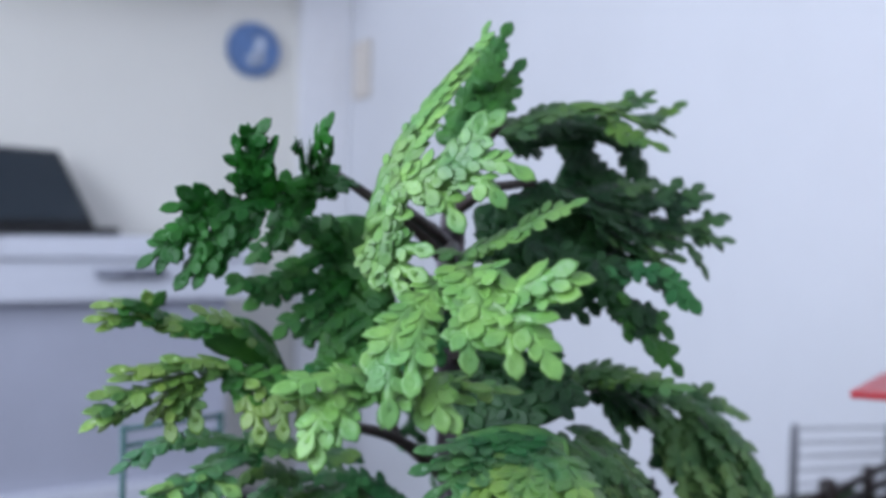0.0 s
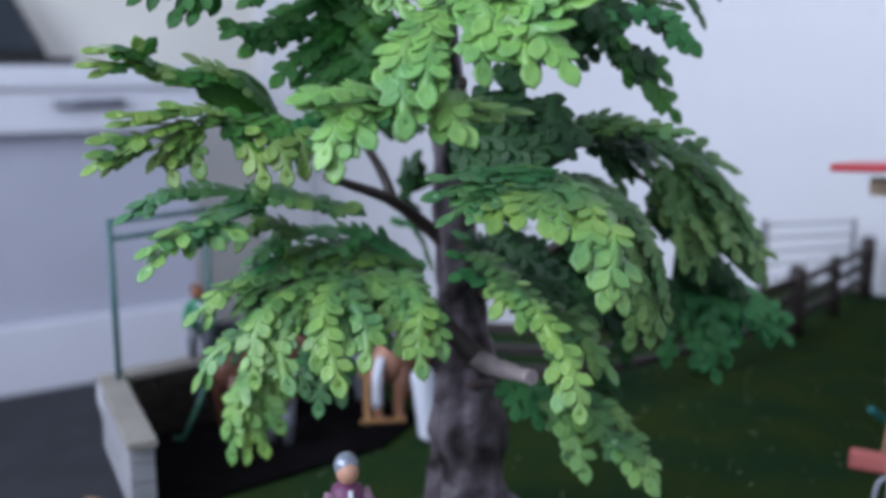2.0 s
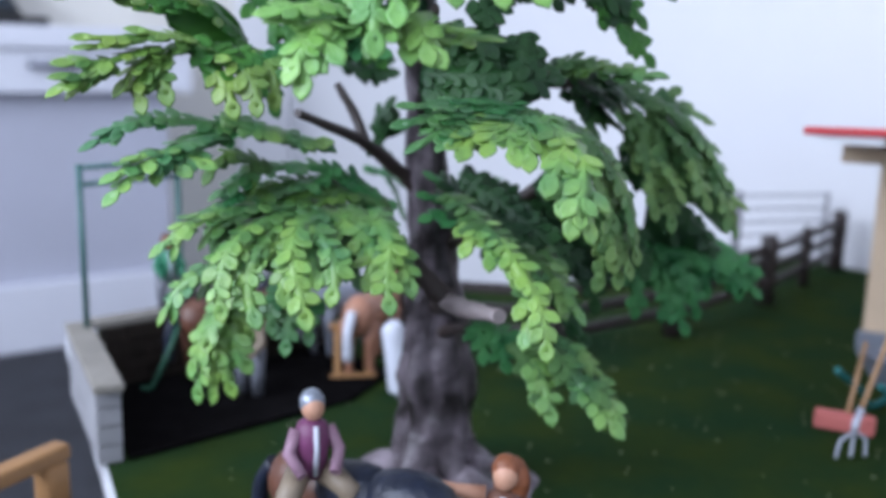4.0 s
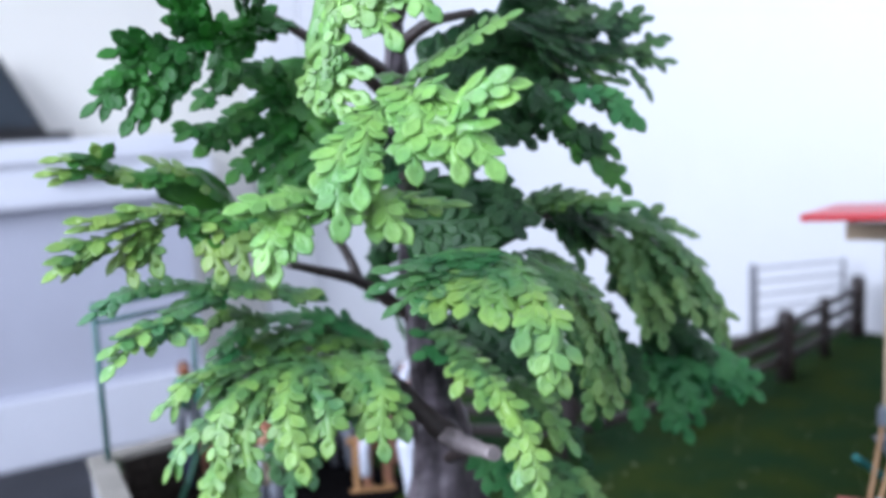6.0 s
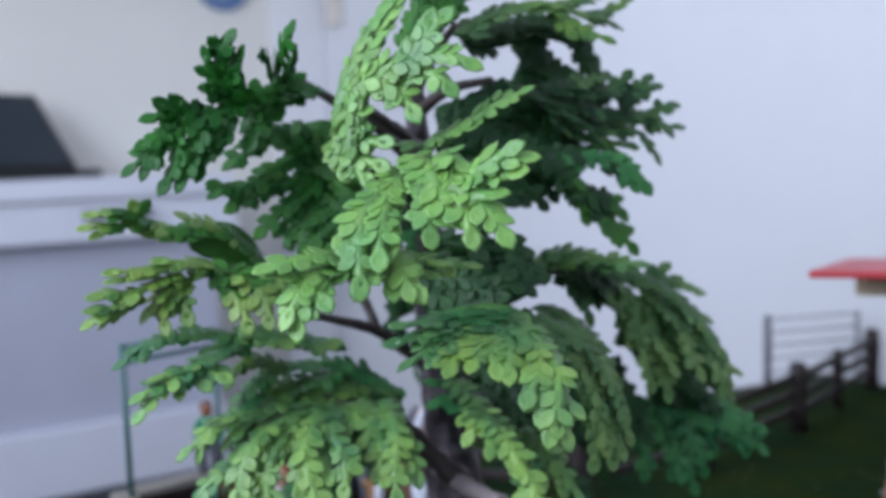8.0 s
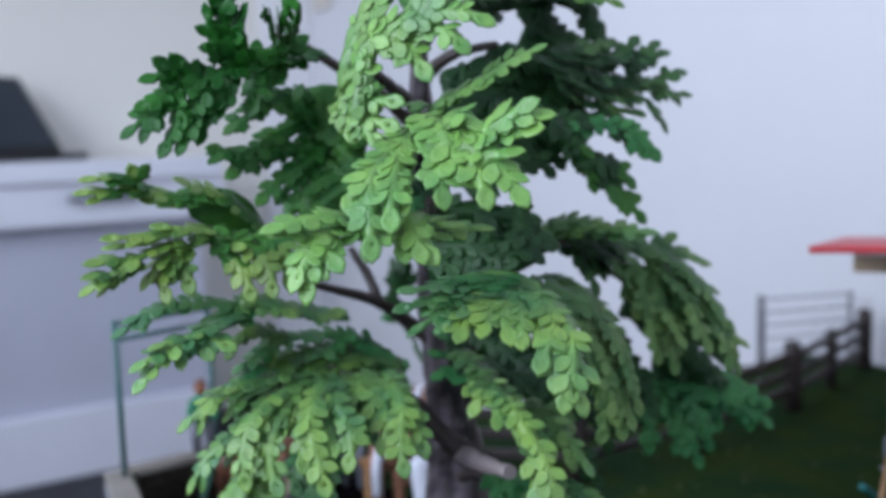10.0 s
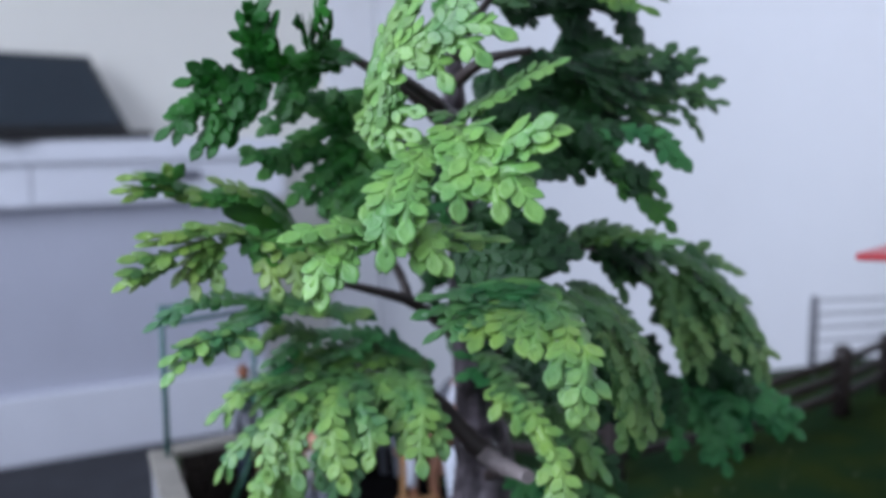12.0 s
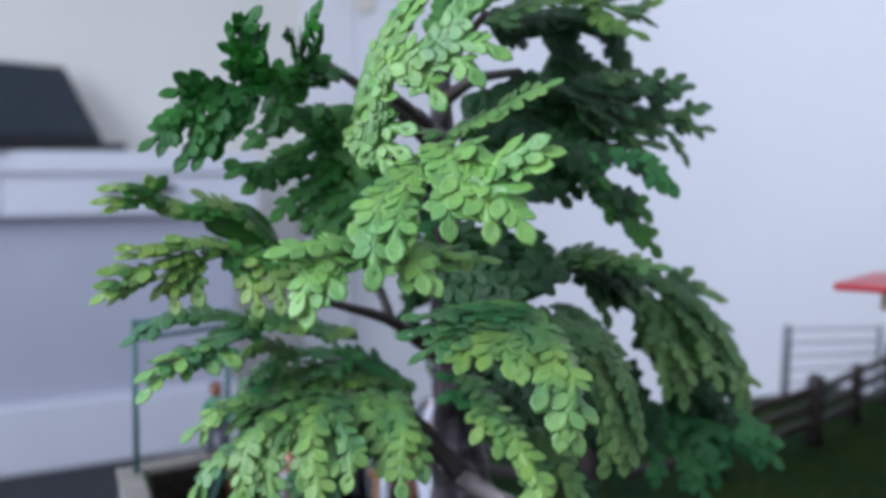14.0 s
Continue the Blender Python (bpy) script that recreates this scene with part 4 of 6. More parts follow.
frond("olive", 0.0105, "dull_in", (-0.1, -0.5, 0.85), [
    [(0.0797, 0.57, 0.4198), (0.1025, 0.595, 0.4342), (0.1313, 0.61, 0.4399), (0.1515, 0.62, 0.4354), (0.1708, 0.63, 0.4282)],
    [(0.0855, 0.57, 0.4184), (0.1086, 0.595, 0.4334), (0.1345, 0.61, 0.4371), (0.1519, 0.61, 0.4265), (0.1726, 0.605, 0.4147)],
    [(0.1319, 0.615, 0.4399), (0.1495, 0.63, 0.444), (0.1565, 0.64, 0.4539)],
    [(0.1387, 0.62, 0.44), (0.1567, 0.635, 0.4447), (0.1712, 0.65, 0.4549)],
    [(0.1593, 0.63, 0.4367), (0.1748, 0.645, 0.4397), (0.191, 0.655, 0.4492)],
    [(0.1547, 0.62, 0.4345), (0.1707, 0.63, 0.4314), (0.1824, 0.635, 0.425)],
    [(0.1392, 0.61, 0.4356), (0.145, 0.605, 0.4243), (0.1497, 0.6, 0.4169)]])  # arch
# sprays beneath the right crown; their dark tone paints in its shade
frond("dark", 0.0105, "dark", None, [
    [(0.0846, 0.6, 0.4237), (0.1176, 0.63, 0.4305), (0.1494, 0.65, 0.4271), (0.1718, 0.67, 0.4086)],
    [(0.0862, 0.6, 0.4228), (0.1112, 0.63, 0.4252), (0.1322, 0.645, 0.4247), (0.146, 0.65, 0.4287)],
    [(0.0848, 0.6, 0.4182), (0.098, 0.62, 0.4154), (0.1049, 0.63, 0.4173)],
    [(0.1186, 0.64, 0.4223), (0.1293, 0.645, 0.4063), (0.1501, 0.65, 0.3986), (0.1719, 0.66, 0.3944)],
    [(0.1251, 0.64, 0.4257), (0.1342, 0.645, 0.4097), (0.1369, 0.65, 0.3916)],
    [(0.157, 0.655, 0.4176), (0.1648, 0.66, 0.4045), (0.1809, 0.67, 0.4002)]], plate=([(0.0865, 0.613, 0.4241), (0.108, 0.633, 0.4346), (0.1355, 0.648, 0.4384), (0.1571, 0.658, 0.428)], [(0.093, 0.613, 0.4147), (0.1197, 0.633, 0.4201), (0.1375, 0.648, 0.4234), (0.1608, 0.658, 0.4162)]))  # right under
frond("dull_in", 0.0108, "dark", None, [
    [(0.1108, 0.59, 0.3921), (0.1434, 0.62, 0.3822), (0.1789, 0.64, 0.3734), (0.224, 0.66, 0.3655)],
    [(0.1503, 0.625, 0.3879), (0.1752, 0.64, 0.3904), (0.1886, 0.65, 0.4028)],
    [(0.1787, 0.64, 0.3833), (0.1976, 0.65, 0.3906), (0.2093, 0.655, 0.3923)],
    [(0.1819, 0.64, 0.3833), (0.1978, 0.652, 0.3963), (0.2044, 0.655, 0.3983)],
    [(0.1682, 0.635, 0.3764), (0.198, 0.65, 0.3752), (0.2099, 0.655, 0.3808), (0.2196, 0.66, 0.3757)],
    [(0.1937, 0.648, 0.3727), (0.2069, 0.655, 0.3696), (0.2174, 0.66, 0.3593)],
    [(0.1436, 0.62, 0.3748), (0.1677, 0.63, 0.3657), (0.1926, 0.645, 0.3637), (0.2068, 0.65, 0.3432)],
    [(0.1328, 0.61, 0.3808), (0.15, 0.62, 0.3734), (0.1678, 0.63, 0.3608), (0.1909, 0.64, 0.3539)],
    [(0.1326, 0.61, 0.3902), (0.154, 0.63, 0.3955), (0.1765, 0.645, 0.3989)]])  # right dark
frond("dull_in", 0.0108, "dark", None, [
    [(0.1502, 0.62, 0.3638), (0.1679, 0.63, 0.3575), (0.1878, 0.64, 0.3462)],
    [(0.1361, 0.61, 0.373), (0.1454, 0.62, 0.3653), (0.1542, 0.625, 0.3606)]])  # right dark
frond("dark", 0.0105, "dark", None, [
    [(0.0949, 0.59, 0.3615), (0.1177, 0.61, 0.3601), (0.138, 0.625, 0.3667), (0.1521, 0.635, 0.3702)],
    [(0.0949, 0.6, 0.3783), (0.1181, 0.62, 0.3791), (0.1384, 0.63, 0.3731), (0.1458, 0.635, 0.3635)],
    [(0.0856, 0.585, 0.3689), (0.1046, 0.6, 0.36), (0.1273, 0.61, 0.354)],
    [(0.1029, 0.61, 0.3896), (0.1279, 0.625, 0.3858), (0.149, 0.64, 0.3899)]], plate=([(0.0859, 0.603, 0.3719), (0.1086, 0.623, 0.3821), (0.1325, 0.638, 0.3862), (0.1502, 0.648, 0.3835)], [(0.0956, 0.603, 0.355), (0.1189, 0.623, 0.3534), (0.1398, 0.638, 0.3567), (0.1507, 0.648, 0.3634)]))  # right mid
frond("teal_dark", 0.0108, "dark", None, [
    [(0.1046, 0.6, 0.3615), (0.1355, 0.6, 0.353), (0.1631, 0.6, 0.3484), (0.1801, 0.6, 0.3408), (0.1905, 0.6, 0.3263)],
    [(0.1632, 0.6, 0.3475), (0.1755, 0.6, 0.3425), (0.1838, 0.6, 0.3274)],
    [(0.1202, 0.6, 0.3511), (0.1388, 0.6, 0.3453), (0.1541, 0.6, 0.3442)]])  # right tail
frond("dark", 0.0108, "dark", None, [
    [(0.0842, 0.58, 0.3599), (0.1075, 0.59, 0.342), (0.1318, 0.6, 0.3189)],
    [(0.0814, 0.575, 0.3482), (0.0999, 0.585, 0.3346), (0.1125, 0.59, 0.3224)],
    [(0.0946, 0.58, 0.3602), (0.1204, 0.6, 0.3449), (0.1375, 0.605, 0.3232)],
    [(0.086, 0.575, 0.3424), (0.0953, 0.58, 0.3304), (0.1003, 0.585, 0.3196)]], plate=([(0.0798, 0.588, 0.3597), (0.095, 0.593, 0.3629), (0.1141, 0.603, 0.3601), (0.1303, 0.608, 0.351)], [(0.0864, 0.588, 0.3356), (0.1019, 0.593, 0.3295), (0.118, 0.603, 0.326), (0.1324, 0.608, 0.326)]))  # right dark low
frond("mid", 0.0112, "dark", None, [
    [(0.1282, 0.588, 0.3502), (0.1456, 0.598, 0.3327), (0.1654, 0.608, 0.3143), (0.1856, 0.613, 0.2897)],
    [(0.1497, 0.598, 0.3279), (0.1523, 0.6, 0.3179), (0.1476, 0.6, 0.311)],
    [(0.1598, 0.603, 0.3194), (0.1636, 0.604, 0.31), (0.1613, 0.604, 0.3022)],
    [(0.1545, 0.6, 0.3272), (0.1685, 0.606, 0.3233), (0.1783, 0.61, 0.31)],
    [(0.1413, 0.595, 0.3411), (0.1486, 0.598, 0.3349), (0.1545, 0.6, 0.3303)]])  # right low
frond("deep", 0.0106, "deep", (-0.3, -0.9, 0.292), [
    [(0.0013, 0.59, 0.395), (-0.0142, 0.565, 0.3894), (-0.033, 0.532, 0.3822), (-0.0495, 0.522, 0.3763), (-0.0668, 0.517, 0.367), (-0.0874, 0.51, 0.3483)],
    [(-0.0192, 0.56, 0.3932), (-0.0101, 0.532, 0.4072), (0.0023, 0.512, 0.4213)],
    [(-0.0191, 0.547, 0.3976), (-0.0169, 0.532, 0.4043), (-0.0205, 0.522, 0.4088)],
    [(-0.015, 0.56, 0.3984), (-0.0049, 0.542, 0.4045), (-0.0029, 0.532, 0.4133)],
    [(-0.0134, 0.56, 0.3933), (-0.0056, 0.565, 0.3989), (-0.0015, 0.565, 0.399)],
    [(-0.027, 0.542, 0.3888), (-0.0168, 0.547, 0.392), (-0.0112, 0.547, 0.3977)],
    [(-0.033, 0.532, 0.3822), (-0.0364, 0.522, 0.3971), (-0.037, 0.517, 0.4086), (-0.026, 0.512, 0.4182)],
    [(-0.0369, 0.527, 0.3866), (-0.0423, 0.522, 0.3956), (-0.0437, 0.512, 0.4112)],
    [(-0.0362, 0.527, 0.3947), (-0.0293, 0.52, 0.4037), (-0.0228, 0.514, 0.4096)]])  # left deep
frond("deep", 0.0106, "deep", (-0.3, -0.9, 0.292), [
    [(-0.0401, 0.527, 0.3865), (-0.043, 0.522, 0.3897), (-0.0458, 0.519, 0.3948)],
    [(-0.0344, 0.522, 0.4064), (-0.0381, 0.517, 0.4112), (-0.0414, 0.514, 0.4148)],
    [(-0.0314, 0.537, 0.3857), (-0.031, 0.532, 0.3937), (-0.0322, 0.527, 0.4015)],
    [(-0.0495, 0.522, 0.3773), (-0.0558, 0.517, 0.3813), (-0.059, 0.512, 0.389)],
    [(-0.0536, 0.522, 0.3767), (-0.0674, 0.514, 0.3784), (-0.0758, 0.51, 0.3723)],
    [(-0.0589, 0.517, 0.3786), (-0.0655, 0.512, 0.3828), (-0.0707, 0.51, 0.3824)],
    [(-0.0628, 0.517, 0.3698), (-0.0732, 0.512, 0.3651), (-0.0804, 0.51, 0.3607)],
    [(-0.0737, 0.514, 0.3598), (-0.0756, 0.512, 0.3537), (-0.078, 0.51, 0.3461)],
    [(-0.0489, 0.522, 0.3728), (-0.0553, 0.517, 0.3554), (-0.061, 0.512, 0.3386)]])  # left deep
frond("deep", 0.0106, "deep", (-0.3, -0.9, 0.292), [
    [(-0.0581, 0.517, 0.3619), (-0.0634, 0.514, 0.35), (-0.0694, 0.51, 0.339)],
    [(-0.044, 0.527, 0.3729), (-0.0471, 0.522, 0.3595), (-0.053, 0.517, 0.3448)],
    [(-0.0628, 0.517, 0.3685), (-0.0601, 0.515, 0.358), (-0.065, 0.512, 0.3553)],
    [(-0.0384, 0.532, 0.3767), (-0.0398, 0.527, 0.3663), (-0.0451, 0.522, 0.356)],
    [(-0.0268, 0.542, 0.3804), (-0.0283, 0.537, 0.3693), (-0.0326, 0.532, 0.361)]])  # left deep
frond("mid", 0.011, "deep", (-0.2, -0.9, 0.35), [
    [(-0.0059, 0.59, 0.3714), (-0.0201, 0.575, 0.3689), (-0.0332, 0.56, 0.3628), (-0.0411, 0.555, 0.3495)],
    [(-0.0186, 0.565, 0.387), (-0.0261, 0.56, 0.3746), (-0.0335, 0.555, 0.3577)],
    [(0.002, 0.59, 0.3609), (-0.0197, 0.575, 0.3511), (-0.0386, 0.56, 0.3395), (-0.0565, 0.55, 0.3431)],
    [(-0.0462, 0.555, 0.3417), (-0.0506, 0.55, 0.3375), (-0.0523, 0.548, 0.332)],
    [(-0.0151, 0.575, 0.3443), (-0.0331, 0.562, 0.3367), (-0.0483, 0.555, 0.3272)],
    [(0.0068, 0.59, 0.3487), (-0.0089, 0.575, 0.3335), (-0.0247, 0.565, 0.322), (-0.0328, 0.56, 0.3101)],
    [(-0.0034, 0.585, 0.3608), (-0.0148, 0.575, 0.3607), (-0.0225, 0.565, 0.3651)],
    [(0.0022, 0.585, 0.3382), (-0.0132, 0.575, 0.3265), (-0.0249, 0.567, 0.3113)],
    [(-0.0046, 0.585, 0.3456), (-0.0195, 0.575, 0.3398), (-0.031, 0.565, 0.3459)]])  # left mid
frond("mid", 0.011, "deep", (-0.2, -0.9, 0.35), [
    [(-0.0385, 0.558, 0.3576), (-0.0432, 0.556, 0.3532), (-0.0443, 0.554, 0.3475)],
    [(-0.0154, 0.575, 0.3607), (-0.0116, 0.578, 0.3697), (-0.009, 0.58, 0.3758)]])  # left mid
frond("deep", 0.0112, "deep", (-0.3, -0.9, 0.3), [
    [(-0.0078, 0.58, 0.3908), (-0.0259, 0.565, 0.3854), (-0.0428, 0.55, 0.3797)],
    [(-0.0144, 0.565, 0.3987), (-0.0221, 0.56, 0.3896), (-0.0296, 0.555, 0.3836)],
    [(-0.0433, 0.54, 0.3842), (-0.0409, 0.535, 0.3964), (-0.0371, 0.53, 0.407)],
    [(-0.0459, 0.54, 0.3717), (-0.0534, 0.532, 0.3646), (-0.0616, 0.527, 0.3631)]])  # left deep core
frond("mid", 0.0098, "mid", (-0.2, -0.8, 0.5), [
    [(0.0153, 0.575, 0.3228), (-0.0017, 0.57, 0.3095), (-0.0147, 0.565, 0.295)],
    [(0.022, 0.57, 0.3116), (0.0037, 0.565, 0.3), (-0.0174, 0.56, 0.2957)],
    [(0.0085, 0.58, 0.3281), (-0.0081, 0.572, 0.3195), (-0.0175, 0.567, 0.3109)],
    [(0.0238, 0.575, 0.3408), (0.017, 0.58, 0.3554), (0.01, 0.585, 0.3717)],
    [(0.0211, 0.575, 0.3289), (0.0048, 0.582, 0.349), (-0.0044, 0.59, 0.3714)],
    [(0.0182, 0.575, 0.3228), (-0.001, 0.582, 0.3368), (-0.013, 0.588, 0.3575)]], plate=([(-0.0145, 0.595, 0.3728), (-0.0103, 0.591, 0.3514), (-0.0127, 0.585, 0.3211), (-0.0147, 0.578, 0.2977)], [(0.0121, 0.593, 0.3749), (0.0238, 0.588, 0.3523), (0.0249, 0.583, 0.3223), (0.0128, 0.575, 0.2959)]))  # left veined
frond("yellow", 0.0112, "mid", (-0.2, -0.5, 0.8), [
    [(-0.0337, 0.575, 0.2975), (-0.0481, 0.565, 0.3132), (-0.0627, 0.558, 0.3223), (-0.0749, 0.55, 0.3261)],
    [(-0.0587, 0.56, 0.3178), (-0.0754, 0.552, 0.3182), (-0.0919, 0.545, 0.3227), (-0.104, 0.535, 0.3288)],
    [(-0.0872, 0.548, 0.3225), (-0.0974, 0.54, 0.33), (-0.1085, 0.532, 0.3295), (-0.1162, 0.527, 0.3291)],
    [(-0.0933, 0.545, 0.3221), (-0.1039, 0.535, 0.3233), (-0.1183, 0.523, 0.3224)],
    [(-0.1008, 0.538, 0.3231), (-0.1069, 0.532, 0.3201), (-0.1138, 0.527, 0.3169)],
    [(-0.064, 0.558, 0.315), (-0.0762, 0.55, 0.3146), (-0.0918, 0.545, 0.3184)],
    [(-0.092, 0.545, 0.3261), (-0.0933, 0.542, 0.3313), (-0.096, 0.54, 0.3348)]], plate=([(-0.0765, 0.565, 0.3213), (-0.0563, 0.573, 0.3211), (-0.0411, 0.58, 0.3118), (-0.0324, 0.588, 0.2912)], [(-0.0712, 0.565, 0.3061), (-0.0614, 0.571, 0.2997), (-0.051, 0.578, 0.2951), (-0.0405, 0.586, 0.2897)]))  # left hump
frond("yellow", 0.0115, "olive", (-0.3, -0.5, 0.8), [
    [(-0.0368, 0.56, 0.2924), (-0.0533, 0.545, 0.2995), (-0.07, 0.535, 0.3028), (-0.082, 0.53, 0.3049)],
    [(-0.0654, 0.538, 0.3017), (-0.0862, 0.525, 0.3002), (-0.1028, 0.515, 0.3003)],
    [(-0.0797, 0.53, 0.2997), (-0.0922, 0.522, 0.2966), (-0.1023, 0.516, 0.2942)],
    [(-0.0677, 0.535, 0.2964), (-0.0833, 0.522, 0.2914), (-0.0951, 0.512, 0.2845), (-0.1096, 0.5, 0.274)],
    [(-0.0856, 0.522, 0.2888), (-0.0984, 0.515, 0.289), (-0.1104, 0.51, 0.2866)],
    [(-0.0931, 0.514, 0.285), (-0.0988, 0.51, 0.2782), (-0.1016, 0.506, 0.2715)],
    [(-0.0882, 0.52, 0.2881), (-0.0918, 0.515, 0.2818), (-0.0901, 0.512, 0.2773)],
    [(-0.0985, 0.51, 0.2833), (-0.1037, 0.506, 0.2822), (-0.1088, 0.503, 0.2786)],
    [(-0.0691, 0.535, 0.2943), (-0.0786, 0.525, 0.2853), (-0.0855, 0.52, 0.2726)]])  # left tip
frond("yellow", 0.0115, "olive", (-0.3, -0.5, 0.8), [
    [(-0.0721, 0.532, 0.2912), (-0.0769, 0.525, 0.2787), (-0.0715, 0.52, 0.2652)],
    [(-0.0695, 0.532, 0.2896), (-0.0659, 0.527, 0.2813), (-0.0616, 0.523, 0.2692)],
    [(-0.0578, 0.54, 0.2983), (-0.0666, 0.535, 0.2916), (-0.0772, 0.528, 0.2865)]])  # left tip
frond("yellow", 0.0112, "mid", (-0.2, -0.5, 0.8), [
    [(-0.0547, 0.545, 0.3009), (-0.0445, 0.54, 0.2874), (-0.0364, 0.535, 0.2755), (-0.0332, 0.53, 0.2628)],
    [(-0.0485, 0.548, 0.2962), (-0.0338, 0.542, 0.2901), (-0.0252, 0.538, 0.2794), (-0.023, 0.535, 0.2634)],
    [(-0.0495, 0.545, 0.2927), (-0.0416, 0.54, 0.2915), (-0.0359, 0.538, 0.2875)],
    [(-0.0434, 0.55, 0.2954), (-0.028, 0.55, 0.294), (-0.0181, 0.548, 0.2872), (-0.016, 0.545, 0.2665)]])  # left tip inner
frond("teal", 0.0108, "teal_dark", (-0.2, -0.5, 0.8), [
    [(0.0088, 0.59, 0.2458), (-0.014, 0.575, 0.2504), (-0.0352, 0.56, 0.2578), (-0.0562, 0.55, 0.2604), (-0.082, 0.54, 0.2607), (-0.1069, 0.532, 0.2465)],
    [(-0.0743, 0.543, 0.2624), (-0.09, 0.538, 0.2581), (-0.1015, 0.534, 0.2535)],
    [(-0.0458, 0.555, 0.2594), (-0.0536, 0.55, 0.2547), (-0.0655, 0.545, 0.251)],
    [(-0.0378, 0.558, 0.2574), (-0.0456, 0.552, 0.2517), (-0.0562, 0.547, 0.2465)]])  # left long
frond("lower", 0.0108, "lower_in", (-0.1, -0.5, 0.85), [
    [(-0.0439, 0.553, 0.2624), (-0.0236, 0.56, 0.2578), (-0.0089, 0.57, 0.251), (0.0096, 0.58, 0.2487)],
    [(-0.0343, 0.555, 0.2594), (-0.0215, 0.555, 0.2543), (-0.0144, 0.555, 0.2491)],
    [(-0.0127, 0.565, 0.2533), (-0.0015, 0.57, 0.2492), (0.0076, 0.575, 0.2469)]])  # left long end
frond("lower", 0.0113, "teal", (-0.2, -0.5, 0.85), [
    [(-0.0436, 0.55, 0.2547), (-0.0609, 0.525, 0.2496), (-0.0737, 0.51, 0.2407), (-0.0859, 0.497, 0.2253)],
    [(-0.0616, 0.528, 0.2487), (-0.0502, 0.525, 0.2442), (-0.0403, 0.522, 0.2407)],
    [(-0.0646, 0.525, 0.2463), (-0.0566, 0.52, 0.241), (-0.0517, 0.517, 0.2349)],
    [(-0.068, 0.52, 0.2456), (-0.0671, 0.515, 0.2395), (-0.0696, 0.51, 0.2343)],
    [(-0.0728, 0.512, 0.2426), (-0.0805, 0.506, 0.2402), (-0.087, 0.5, 0.2338)],
    [(-0.067, 0.522, 0.2489), (-0.0733, 0.515, 0.247), (-0.0809, 0.508, 0.2431)]])  # left lower arm
frond("teal", 0.0108, "teal_dark", (-0.2, -0.5, 0.85), [
    [(0.041, 0.6, 0.2082), (0.0113, 0.595, 0.2308), (-0.0156, 0.585, 0.2352), (-0.0349, 0.57, 0.2311), (-0.0529, 0.56, 0.2197)],
    [(0.0098, 0.595, 0.2339), (-0.002, 0.585, 0.2259), (-0.0147, 0.575, 0.2234)],
    [(0.0203, 0.6, 0.2211), (0.0021, 0.59, 0.2227), (-0.0149, 0.575, 0.2173), (-0.0315, 0.565, 0.2204)],
    [(-0.0373, 0.565, 0.2234), (-0.0482, 0.558, 0.2156), (-0.0589, 0.552, 0.2122)]])  # low left top
frond("olive", 0.0108, "dull_in", (-0.2, -0.5, 0.85), [
    [(-0.0212, 0.58, 0.2334), (-0.0375, 0.57, 0.2423), (-0.0486, 0.565, 0.2399), (-0.054, 0.56, 0.2272)],
    [(-0.0325, 0.575, 0.2371), (-0.032, 0.57, 0.2287), (-0.0373, 0.565, 0.2234)],
    [(0.0394, 0.6, 0.2115), (0.0237, 0.595, 0.2187), (0.0087, 0.585, 0.2187), (-0.0023, 0.57, 0.2135)],
    [(0.0394, 0.6, 0.2066), (0.027, 0.59, 0.2068), (0.0154, 0.575, 0.2033)],
    [(-0.0153, 0.58, 0.2242), (-0.0232, 0.57, 0.2211), (-0.0309, 0.56, 0.2122)]])  # low left olive
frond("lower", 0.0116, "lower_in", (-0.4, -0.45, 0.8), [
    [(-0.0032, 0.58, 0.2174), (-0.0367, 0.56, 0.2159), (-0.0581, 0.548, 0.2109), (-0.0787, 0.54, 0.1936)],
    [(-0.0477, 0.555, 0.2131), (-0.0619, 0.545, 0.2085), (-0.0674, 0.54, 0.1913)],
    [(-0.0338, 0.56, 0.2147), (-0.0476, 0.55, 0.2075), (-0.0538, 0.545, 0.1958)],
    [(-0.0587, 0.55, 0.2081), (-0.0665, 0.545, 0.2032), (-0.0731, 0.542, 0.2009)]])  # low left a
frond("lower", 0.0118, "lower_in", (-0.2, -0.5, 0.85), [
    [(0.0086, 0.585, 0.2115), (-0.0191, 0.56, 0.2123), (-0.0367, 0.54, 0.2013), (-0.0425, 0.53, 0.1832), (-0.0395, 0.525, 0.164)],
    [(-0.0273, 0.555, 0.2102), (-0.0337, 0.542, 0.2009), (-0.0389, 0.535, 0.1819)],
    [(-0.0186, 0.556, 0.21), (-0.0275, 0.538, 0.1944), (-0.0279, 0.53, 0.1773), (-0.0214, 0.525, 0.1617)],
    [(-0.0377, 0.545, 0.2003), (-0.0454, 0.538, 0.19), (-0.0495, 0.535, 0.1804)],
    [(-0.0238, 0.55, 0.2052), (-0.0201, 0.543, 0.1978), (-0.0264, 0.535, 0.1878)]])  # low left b
